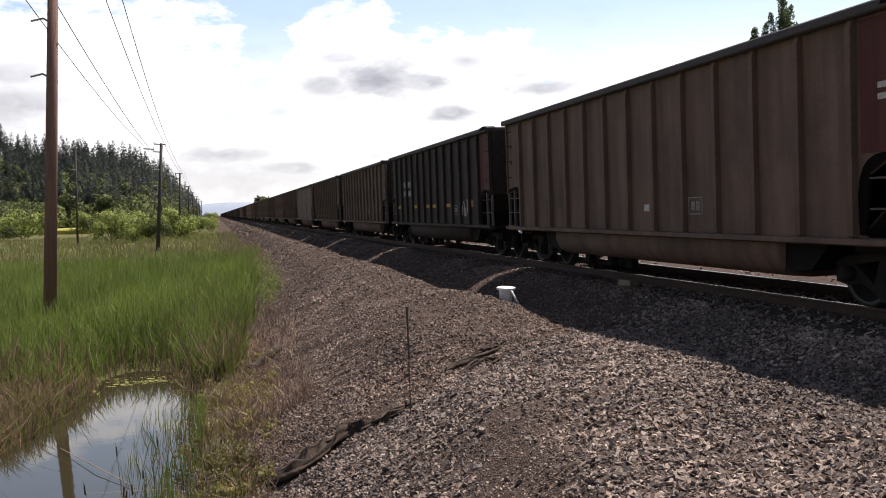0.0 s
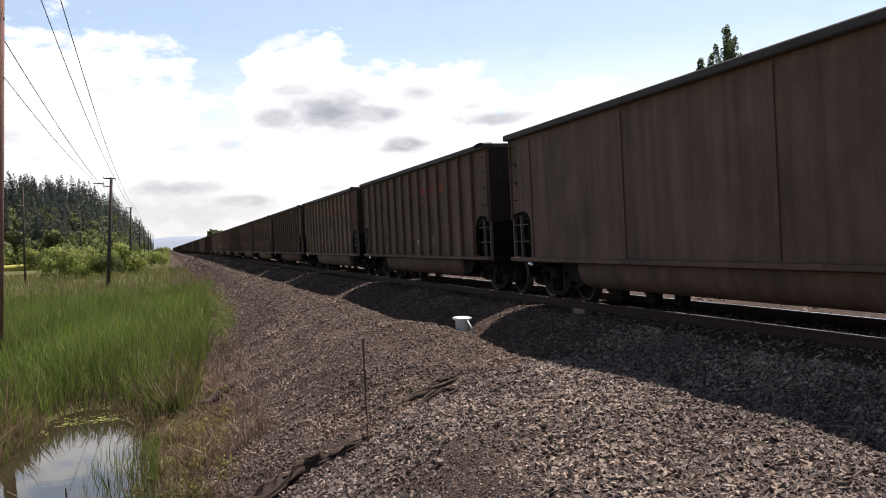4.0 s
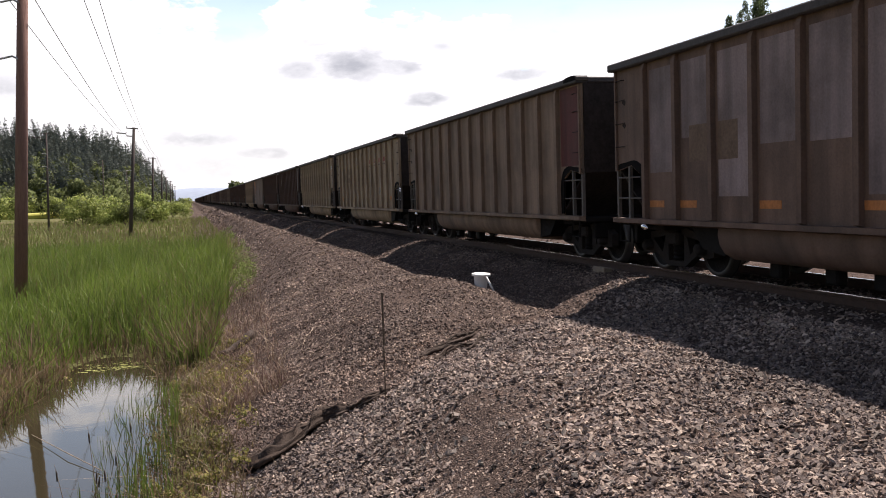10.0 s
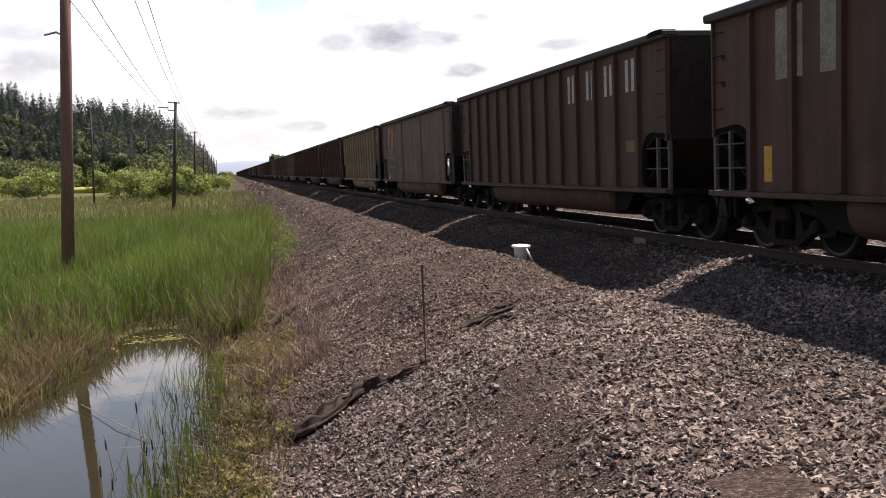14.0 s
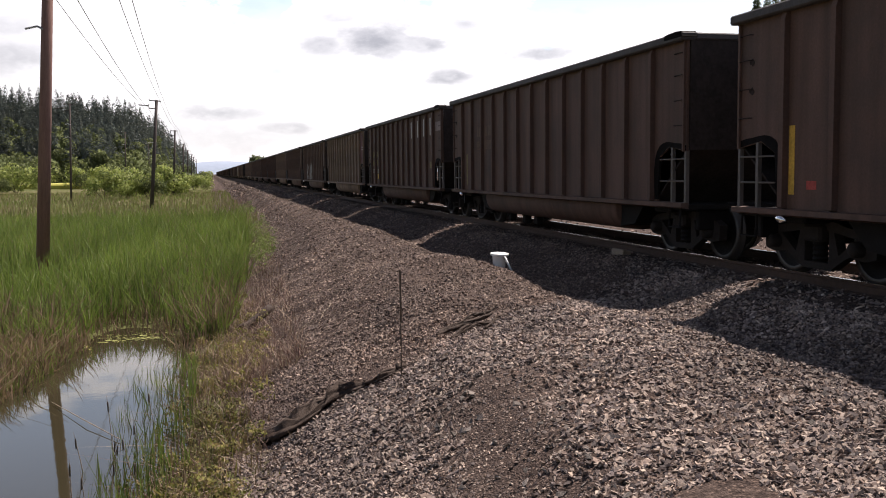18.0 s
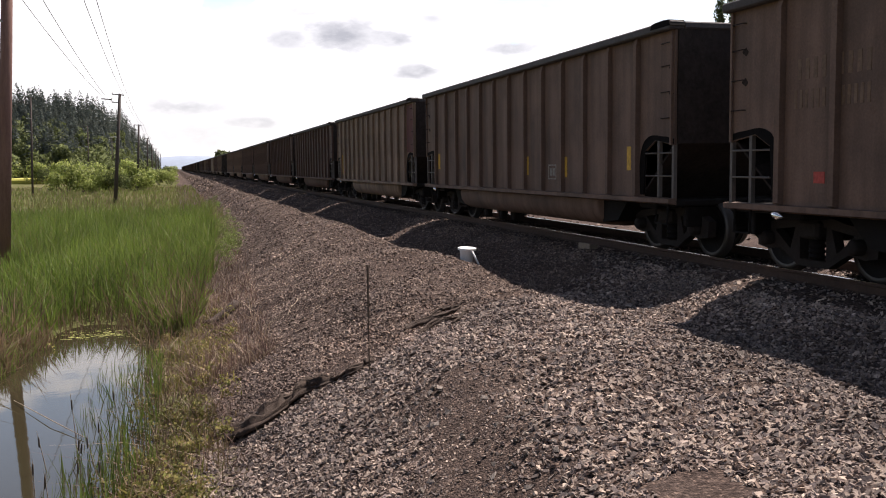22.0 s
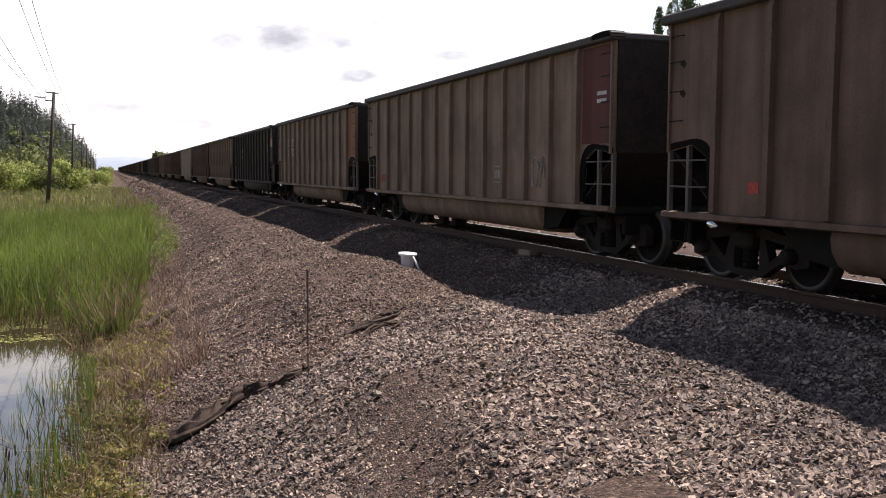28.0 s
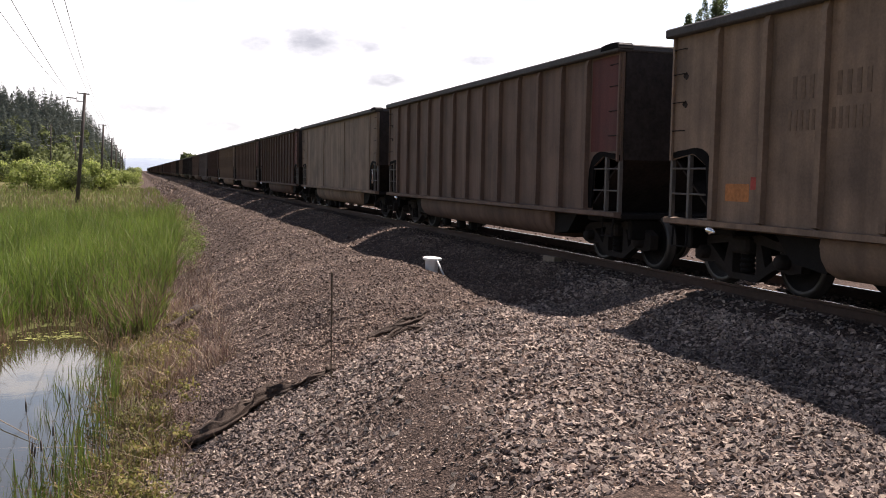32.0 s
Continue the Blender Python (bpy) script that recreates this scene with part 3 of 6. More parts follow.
def car_meshes():
    """The meshes that all cars share, with no paint yet."""
    m = {}
    o = [(-BODY, 1.78), (-6.75, 1.86), (-6.42, 1.7), (-6.34, SILL), (6.34, SILL), (6.42, 1.7), (6.75, 1.86), (BODY, 1.78), (BODY, 3.56), (-BODY, 3.56)]
    m["side_sheet"] = Geo().extrude(o, "x", 0.0, 0.04)     # cut away at the lower corners over the end platforms
    # near-black rim: smeared coal dust plus the opening's shade, painted wider than the hole
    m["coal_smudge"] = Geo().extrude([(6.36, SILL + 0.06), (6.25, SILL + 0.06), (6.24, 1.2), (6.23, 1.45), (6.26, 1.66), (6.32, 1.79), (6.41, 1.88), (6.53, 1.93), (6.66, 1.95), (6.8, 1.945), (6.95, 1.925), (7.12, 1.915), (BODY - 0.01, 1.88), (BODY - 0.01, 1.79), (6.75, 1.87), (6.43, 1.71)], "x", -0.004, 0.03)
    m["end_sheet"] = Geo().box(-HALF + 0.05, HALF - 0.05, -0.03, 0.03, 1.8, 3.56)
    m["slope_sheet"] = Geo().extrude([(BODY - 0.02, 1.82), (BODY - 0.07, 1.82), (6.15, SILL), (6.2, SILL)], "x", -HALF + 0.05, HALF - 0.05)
    m["floor_sheet"] = Geo().box(-HALF + 0.05, HALF - 0.05, -6.2, 6.2, SILL, SILL + 0.04)
    m["side_post"] = Geo().extrude([(-0.085, SILL + 0.05), (0.0, SILL + 0.02), (0.0, 3.53), (-0.05, 3.53), (-0.085, 3.42)], "y", -0.05, 0.05)
    m["top_chord"] = Geo().box(-0.13, 0.13, -BODY - 0.05, BODY + 0.05, 3.53, TOP, 0.02)
    m["end_chord"] = Geo().box(-HALF + 0.12, HALF - 0.12, -0.06, 0.06, 3.54, TOP - 0.01, 0.02)
    m["side_sill"] = Geo().extrude([(-0.09, SILL - 0.05), (0.05, SILL - 0.08), (0.05, SILL + 0.03), (-0.09, SILL + 0.02)], "y", -BODY, BODY)
    # round-bottomed tub between the trucks
    g = Geo()
    prof = [(-1.47, SILL - 0.03), (-1.5, 0.76), (-1.47, 0.6), (-1.38, 0.46), (-1.22, 0.37), (-0.9, 0.34), (0.9, 0.34), (1.22, 0.37), (1.38, 0.46), (1.47, 0.6), (1.5, 0.76), (1.47, SILL - 0.03)]
    vs, n = [], len(prof)
    for y, k in ((-4.4, 0.97), (-4.34, 1.0), (0.0, 1.0), (4.22, 1.0), (4.28, 0.97)):
        vs += [(x * k, y, SILL - 0.03 + (z - SILL + 0.03) * k) for x, z in prof]
    g.add(vs, [(i * n + k, i * n + k + 1, (i + 1) * n + k + 1, (i + 1) * n + k) for i in range(4) for k in range(n - 1)] + [tuple(range(n)), tuple(range(4 * n, 5 * n))])
    m["tub"] = g
    # black chutes and bolsters between the tub and the trucks
    m["chute"] = Geo().extrude([(-0.42, 0.42), (0.2, 0.5), (0.62, SILL - 0.03), (-0.42, SILL - 0.03)], "x", -1.36, 1.36)
    m["body_bolster"] = Geo().box(-1.46, 1.46, -0.3, 0.3, 0.76, SILL - 0.02, 0.03)
    m["door_latch"] = Geo().box(-0.09, 0.09, -0.13, 0.13, 0.14, 0.4, 0.03)
    m["air_reservoir"] = Geo().turn([(0.0, -0.55), (0.16, -0.53), (0.2, -0.45), (0.2, 0.45), (0.16, 0.53), (0.0, 0.55)], 14, "x")
    m["chord_cap"] = Geo().extrude([(-0.3, TOP - 0.08), (0.32, TOP - 0.08), (0.3, TOP), (0.16, TOP + 0.014), (-0.06, TOP + 0.022), (-0.24, TOP + 0.012)], "x", -0.134, 0.134)
    m["end_sill"] = Geo().box(-1.32, 1.32, -0.06, 0.06, 0.5, SILL - 0.1, 0.02)
    # centre sill and end platform
    m["centre_sill"] = Geo().box(-0.3, 0.3, -7.5, 7.5, 0.62, SILL - 0.02, 0.02)
    m["end_platform"] = Geo().box(-HALF + 0.02, HALF - 0.02, -0.55, 0.55, SILL - 0.1, SILL, 0.015)
    m["ladder_rail"] = Geo().box(-0.03, 0.03, -0.03, 0.03, SILL - 0.02, 1.9)
    m["rung"] = Geo().tube([(-0.02, -0.42, 0), (-0.02, 0.42, 0)], 0.014)
    m["grab_iron"] = Geo().tube([(0, -0.14, 0), (-0.05, -0.12, 0), (-0.05, 0.12, 0), (0, 0.14, 0)], 0.008)
    m["rust_blot"] = Geo().extrude([(0.05 * math.cos(a) * (1 + 0.4 * math.sin(2 * a + 1)), 0.05 * math.sin(a) * (1 + 0.3 * math.cos(3 * a))) for a in [i * 0.5236 for i in range(12)]], "x", -0.004, 0.001)
    m["stirrup"] = Geo().tube([(0, -0.18, SILL), (-0.02, -0.18, 0.55), (-0.02, 0.18, 0.55), (0, 0.18, SILL)], 0.018)
    # coupler with draft gear and hose
    g = Geo().box(-0.12, 0.12, 0.0, 0.55, 0.66, 0.9, 0.03).box(-0.2, 0.2, 0.5, 0.76, 0.62, 0.98, 0.05)
    g.tube([(-0.4, 0.1, 0.78), (-0.42, 0.4, 0.5), (-0.3, 0.66, 0.3), (-0.15, 0.78, 0.34)], 0.03)
    m["coupler"] = g
    # truck side frame
    o = [(-1.18, 0.34), (-0.95, 0.3), (-0.68, 0.34), (-0.52, 0.26), (-0.3, 0.13), (0.3, 0.13), (0.52, 0.26), (0.68, 0.34), (0.95, 0.3), (1.18, 0.34), (1.2, 0.58),
         (0.98, 0.68), (0.62, 0.72), (0.36, 0.78), (-0.36, 0.78), (-0.62, 0.72), (-0.98, 0.68), (-1.2, 0.58)]
    holes = [[(-0.8, 0.58), (-0.46, 0.34), (-0.36, 0.64)], [(0.8, 0.58), (0.36, 0.64), (0.46, 0.34)], [(-0.26, 0.22), (0.26, 0.22), (0.26, 0.66), (-0.26, 0.66)]]
    m["side_frame"] = frame_with_holes(o, holes, -0.07, 0.07)
    g = Geo().turn([(0.0, 0.22)] + [(0.115 if i % 2 else 0.09, 0.23 + 0.035 * i) for i in range(13)] + [(0.0, 0.67)], 14, "z")
    m["spring"] = g
    m["bolster"] = Geo().box(-1.15, 1.15, -0.2, 0.2, 0.5, 0.74, 0.04)
    g = Geo().turn([(0.0, -0.16), (0.075, -0.16), (0.1, -0.13), (0.1, 0.1), (0.08, 0.12), (0.0, 0.12)], 14, "x")
    m["bearing"] = g
    w = Geo().turn([(0.1, 0.09), (0.13, 0.085), (0.17, 0.03), (0.36, 0.01), (0.385, 0.045), (0.447, 0.055), (0.457, 0.0), (0.46, -0.055), (0.487, -0.075),
                    (0.485, -0.095), (0.39, -0.09), (0.37, -0.04), (0.16, -0.04), (0.1, -0.08)], 22, "x")
    m["wheel"] = w
    m["axle"] = Geo().turn([(0.07, -1.08), (0.07, -0.95), (0.1, -0.85), (0.085, 0), (0.1, 0.85), (0.07, 0.95), (0.07, 1.08)], 14, "x")
    # heaped coal
    nx, ny = 9, 44
    vs = []
    for j in range(ny):
        for i in range(nx):
            u, v = i / (nx - 1) * 2 - 1, j / (ny - 1) * 2 - 1
            h = 3.4 + 0.36 * (1 - u * u) * (1 - v ** 10) + 0.07 * noise.noise((u * 3, v * 16, 1.7)) + 0.05 * noise.noise((u * 9, v * 50, 0.3))
            vs.append((u * 1.54, v * 7.28, h - 0.06 * (abs(v) > 0.99)))
    fs = [(j * nx + i, j * nx + i + 1, (j + 1) * nx + i + 1, (j + 1) * nx + i) for j in range(ny - 1) for i in range(nx - 1)]
    m["coal_load"] = Geo().add(vs, fs)
    m["end_post"] = Geo().extrude([(-0.06, 1.78), (0.02, 1.78), (0.02, 3.54), (-0.06, 3.54)], "y", -0.022, 0.022)
    # made-up polished bar, added only to put a bright glint on the sill
    m["glint_bar"] = Geo().tube([(-1.7, 6.0 + 0.03 * i, 0.81 + 0.004 * i) for i in range(9)], [0.012 + 0.04 * math.sin(math.pi * i / 8) for i in range(9)], 14)
    m["brake_wheel"] = Geo().turn([(0.02, -0.02), (0.26, -0.02), (0.29, 0.0), (0.26, 0.02), (0.02, 0.02)], 18, "x")
    return m


def frame_with_holes(outline, holes, a, b):
    """A cast plate with openings, both faces and all rims."""
    bm = bmesh.new()
    loops = []
    for o in [outline] + holes:
        vs = [bm.verts.new((a, p[0], p[1])) for p in o]
        loops += [bm.edges.new((vs[i], vs[(i + 1) % len(vs)])) for i in range(len(vs))]
    bmesh.ops.triangle_fill(bm, use_beauty=True, edges=loops)
    out = bmesh.ops.extrude_face_region(bm, geom=bm.faces[:])
    for v in out["geom"]:
        if isinstance(v, bmesh.types.BMVert):
            v.co.x = b
    return Geo().take(bm)


CARM = car_meshes()
SHARED = {}


def shared(name, material, smooth=False):
    key = (name, material.name)
    if key not in SHARED:
        SHARED[key] = CARM[name].mesh(name, [material, M_TREAD] if name == "wheel" else material, smooth)
        if name == "wheel":
            for q in SHARED[key].polygons:
                rad = math.hypot(q.center.y, q.center.z)
                q.material_index = int(0.39 < rad < 0.47)
    return SHARED[key]


def put(name, material, parent, x=0.0, y=0.0, z=0.0, rz=0.0, label="", smooth=False):
    ob = part(name, shared(name, material, smooth), None, parent, label)
    ob.location, ob.rotation_euler = (x, y, z), (0, 0, rz)
    return ob


def mark(car, name, y0, y1, z0, z1, material, label=""):
    """A flat stencil on the near side sheet."""
    part(name, Geo().box(-HALF - 0.005, -HALF + 0.001, y0, y1, z0, z1), material, car, label)


def letters(car, y, z, w, h, n, material, gap=0.35, label="bars of painted reporting marks"):
    """A row of plain bars the size of painted characters; they run towards the front of the car."""
    for k in range(n):
        a = y - k * w * (1 + gap)
        g = Geo().box(-HALF - 0.005, -HALF + 0.001, a - w, a - w * 0.68, z, z + h).box(-HALF - 0.005, -HALF + 0.001, a - w * 0.32, a, z, z + h)
        part("stencil", g, material, car, label)


def two_rows(car, y, z, material, h=0.27, step=1.0):
    """Reporting marks in two rows, parted by a post."""
    for k in (0, 1):
        letters(car, y - 0.06 - k * step * 0.75, z + h + 0.1, 0.22, h, 2, material)
        letters(car, y - k * step * 0.75, z, 0.16, h * 0.9, 3, material, 0.3)


def dashes(car, ys, z, material=None):
    for y in ys:
        mark(car, "safety_stripe", y - 0.48, y, z, z + 0.11, material or M_YELLOW, "yellow reflector dash")


def outlined(car, y, z, w=0.45, h=0.3):
    for a, b, c, d in ((y - w, y, z, z + 0.02), (y - w, y, z + h - 0.02, z + h), (y - w, y - w + 0.02, z + 0.02, z + h - 0.02), (y - 0.02, y, z + 0.02, z + h - 0.02), (y - w * 0.8, y - w * 0.55, z + h * 0.25, z + h * 0.75), (y - w * 0.45, y - w * 0.2, z + h * 0.25, z + h * 0.75)):
        mark(car, "stencil", a, b, c, d, M_PALEMARK, "worn white stencilled frame")


def raised(car, name, y0, y1, z0, z1, material, label="", proud=0.012):
    part(name, Geo().box(-HALF - proud, -HALF + 0.001, y0, y1, z0, z1), material, car, label)


def slant(car, y0, y1, z0, z1, material, label):
    """A sprayed italic block; y0 is the end that reads first."""
    lean = 0.3 * (z1 - z0)
    g = Geo().extrude([(y0 + 0.0, z0), (y1 + lean, z0), (y1, z1), (y0 - lean, z1)], "x", -HALF - 0.005, -HALF + 0.001)
    part("sprayed_block", g, material, car, label)


def throw_up(car, y0, y1, z0, z1, seed):
    """One tall sprayed outline with a worn white fill at its head."""
    r = random.Random(seed)
    w, h = y0 - y1, z1 - z0
    loop = [(y0, z0), (y0 - 0.1 * w, z0 + 0.35 * h), (y0 - 0.02 * w, z0 + 0.5 * h), (y0 - 0.12 * w, z0 + 0.86 * h), (y0 - 0.35 * w, z1), (y1 + 0.25 * w, z1), (y1 + 0.02 * w, z0 + 0.8 * h), (y1 + 0.14 * w, z0 + 0.55 * h), (y1 + 0.1 * w, z0 + 0.25 * h), (y1, z0)]
    part("spray_stroke", Geo().tube([(-HALF - 0.003, a + r.uniform(-0.03, 0.03), b) for a, b in loop], 0.034, 4), M_WHITE, car, "sprayed white outline")
    part("spray_stroke", Geo().tube([(-HALF - 0.003, y0 - 0.42 * w + 0.06 * math.sin(i * 2 + seed), z0 + h * (0.1 + 0.13 * i)) for i in range(5)], 0.02, 4), M_PALEMARK, car, "sprayed white stroke")
    top = [(0.5 * (y0 + y1) + 0.42 * w * math.cos(a) * (1 + 0.12 * math.sin(3 * a + seed)), z1 - 0.1 * h + 0.11 * h * math.sin(a) * (1 + 0.25 * math.cos(2 * a + seed))) for a in [i * 0.3142 for i in range(20)]]
    part("spray_fill", Geo().extrude(top, "x", -HALF - 0.004, -HALF + 0.001), M_GHOSTWHITE, car, "thin faded white spray")


def scrawl(car, y, z, w, h, material, seed):
    """Sprayed loops and strokes in thick lines."""
    r = random.Random(seed)
    for k in range(int(w / (h * 0.55)) + 1):
        cy = y - k * h * 0.55
        pts = [(-HALF - 0.004, cy + h * 0.34 * math.cos(a + k) * r.uniform(0.5, 1.1), z + h * 0.5 + h * 0.5 * math.sin(a * r.choice((1, 1, 2)) + k * 0.7))
               for a in [i * 0.7 for i in range(r.randint(6, 10))]]
        part("spray_stroke", Geo().tube(pts, h * 0.045, 4), material, car, "sprayed paint stroke")


def coal_car(k, paint_key="taupe", ends=None, smooth_side=False):
    """One loaded gondola, its floor line on the rails, its rear end towards +y."""
    word = {"tan": "tan", "taupe": "taupe-brown", "brown": "dark brown", "dark": "charcoal black", "grey": "light grey", "ash": "dull grey", "red": "rust red", "sand": "sandy beige"}[paint_key]
    extra = {"red": " with rust-red end panel", "rust": " with rusty orange end panel", "tan": " with pale end panel", "grey": " with light end panel"}.get(ends, " heaped with coal")
    car = thing("coal_car", f"dusty {word} coal gondola{extra}", "freight car", "cars of the coal train")
    p = PAINTS[paint_key]
    put("floor_sheet", p, car)
    for s in (-1, 1):
        put("side_sheet", p, car, s * HALF, rz=0 if s < 0 else math.pi)
        # end and slope sheets are very dark brown instead of the side paint
        put("end_sheet", M_DARKBROWN, car, 0, s * BODY)
        put("slope_sheet", M_DARKBROWN, car, rz=0 if s > 0 else math.pi)
    for s in (-1, 1):
        put("top_chord", M_CHORD, car, s * HALF, label="coal-dusted dark top chord")
        put("end_chord", M_CHORD, car, 0, s * BODY)
    if k <= FULL:
        put("chord_cap", M_NEARBLACK, car, -HALF, -BODY + 0.22)
    put("coal_load", M_COAL, car, label="heaped black coal", smooth=True)
    put("tub", p, car, smooth=True)
    put("side_sill", p, car, -HALF)
    put("side_sill", p, car, HALF, rz=math.pi)
    full = k <= FULL
    if not smooth_side:
        for y in POSTS if full else POSTS[::2]:
            put("side_post", p, car, -HALF, y)
    else:
        for y in (POSTS[0], POSTS[4], POSTS[8], POSTS[12]):
            put("side_post", p, car, -HALF + 0.06, y)
    put("centre_sill", M_STEEL, car)
    for s in (-1, 1):
        put("end_platform", M_STEEL, car, 0, s * 6.79)
        if full:
            put("chute", M_STEEL, car, 0, s * 4.72 - 0.06, rz=0 if s > 0 else math.pi)
            put("body_bolster", M_STEEL, car, 0, s * TRUCK)
            put("end_sill", M_STEEL, car, 0, s * 7.2)
        put("end_post", p, car, -HALF + 0.02, s * (BODY - 0.06))
        truck = part("truck", shared("bolster", M_FRAME), None, car, "cast steel three-piece truck")
        truck.location = (0, s * TRUCK, 0)
        for x in (-1, 1) if full else (-1,):
            put("side_frame", M_FRAME, truck, x * 0.98)
            if full:
                put("spring", M_STEEL, truck, x * 0.98)
                for y in (-0.89, 0.89):
                    put("bearing", M_FRAME, truck, x * 1.04, y, 0.457, 0 if x < 0 else math.pi, smooth=True)
        if full:
            for y in (0.0, 0.45):
                put("ladder_rail", M_BARS, car, -HALF + 0.03, s * (6.85 + y))
            for z in (1.3, 1.66):
                put("rung", M_BARS, car, -HALF + 0.03, s * 6.85, z)
            for z in (2.2, 2.6, 3.0, 3.35):
                put("grab_iron", M_DARKBROWN, car, -HALF, s * 7.12, z)
                if 2.5 < z < 3.1:
                    put("rust_blot", M_DARKBROWN, car, -HALF, s * 7.12 - 0.12, z - 0.03)
            ob = put("coal_smudge", M_NEARBLACK, car, -HALF, label="near-black rim of coal dust and painted shade round the cut corner")
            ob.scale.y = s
            put("stirrup", M_STEEL, car, -HALF, s * 7.0)
            c = put("coupler", M_FRAME, car, 0, s * 7.34)
            c.rotation_euler = (0, 0, 0 if s > 0 else math.pi)
        for a in (-0.89, 0.89):
            w = part("wheelset", shared("axle", M_WHEEL, True), None, car, "steel wheels on their axle")
            w.location = (0, s * TRUCK + a, 0.457)
            for x in (-1, 1):
                put("wheel", M_WHEEL, w, x * 0.76, 0, 0, 0 if x > 0 else math.pi, smooth=True)
            if full:
                WHEELSETS.append((k, w))
    if full:
        put("glint_bar", M_CHROME, car, label="added polished bar standing in for a sun glint", smooth=True)
        for y in (3.5, 2.3, 1.4):
            put("door_latch", M_STEEL, car, -0.95, y)
        put("air_reservoir", M_STEEL, car, -0.5, -5.0, 0.72)
        put("brake_wheel", M_STEEL, car, -0.6, BODY + 0.08, 2.6, math.pi / 2)
    if ends and full:
        m = PAINTS[ends]
        for s in (-1,):
            mark(car, "end_panel", *sorted((s * 6.3, s * 7.3)), 1.95, 3.5, m, f"{'rust-red' if ends == 'red' else 'rusty orange' if ends == 'rust' else ends} painted end panel")
    CARS.append((k, car))
    return car


CARS, WHEELSETS = [], []
FULL = 38                                      # cars past this one stay far off
# paint, end panel, smooth side, by car from the one that passes first
STYLE = {-2: ("tan",), -1: ("taupe", "red"), 0: ("taupe", "red"), 1: ("dark", "red"), 2: ("taupe", None), 3: ("taupe", None), 4: ("taupe", None, True), 5: ("taupe", None),
         6: ("tan", "red"), 7: ("taupe", None), 8: ("tan", None), 9: ("tan", "red"), 10: ("taupe", None), 11: ("tan", "red"), 12: ("sand", None), 13: ("sand", None),
         14: ("brown", "ash"), 15: ("brown", None), 16: ("taupe", None, True), 17: ("sand", "red"), 18: ("brown", "red"), 19: ("brown", None), 20: ("brown", None),
         21: ("tan", "red"), 22: ("taupe", None), 23: ("taupe", None), 24: ("tan", "red"), 25: ("brown", None), 26: ("brown", None), 27: ("taupe", None),
         28: ("taupe", "red"), 29: ("tan", "red"), 30: ("tan", "rust"), 31: ("dark", None), 32: ("tan", None), 33: ("taupe", "red"), 34: ("tan", None, True), 35: ("brown", "red")}


def build_train():
    rnd = random.Random(9)
    for k in range(-2, 92):
        st = STYLE.get(k) or (rnd.choice(("taupe", "brown", "tan", "taupe", "dark", "brown", "ash")), rnd.choice((None, None, "red")))
        car = coal_car(k, *st)
        if k > 36:
            continue
        marks(k, car)


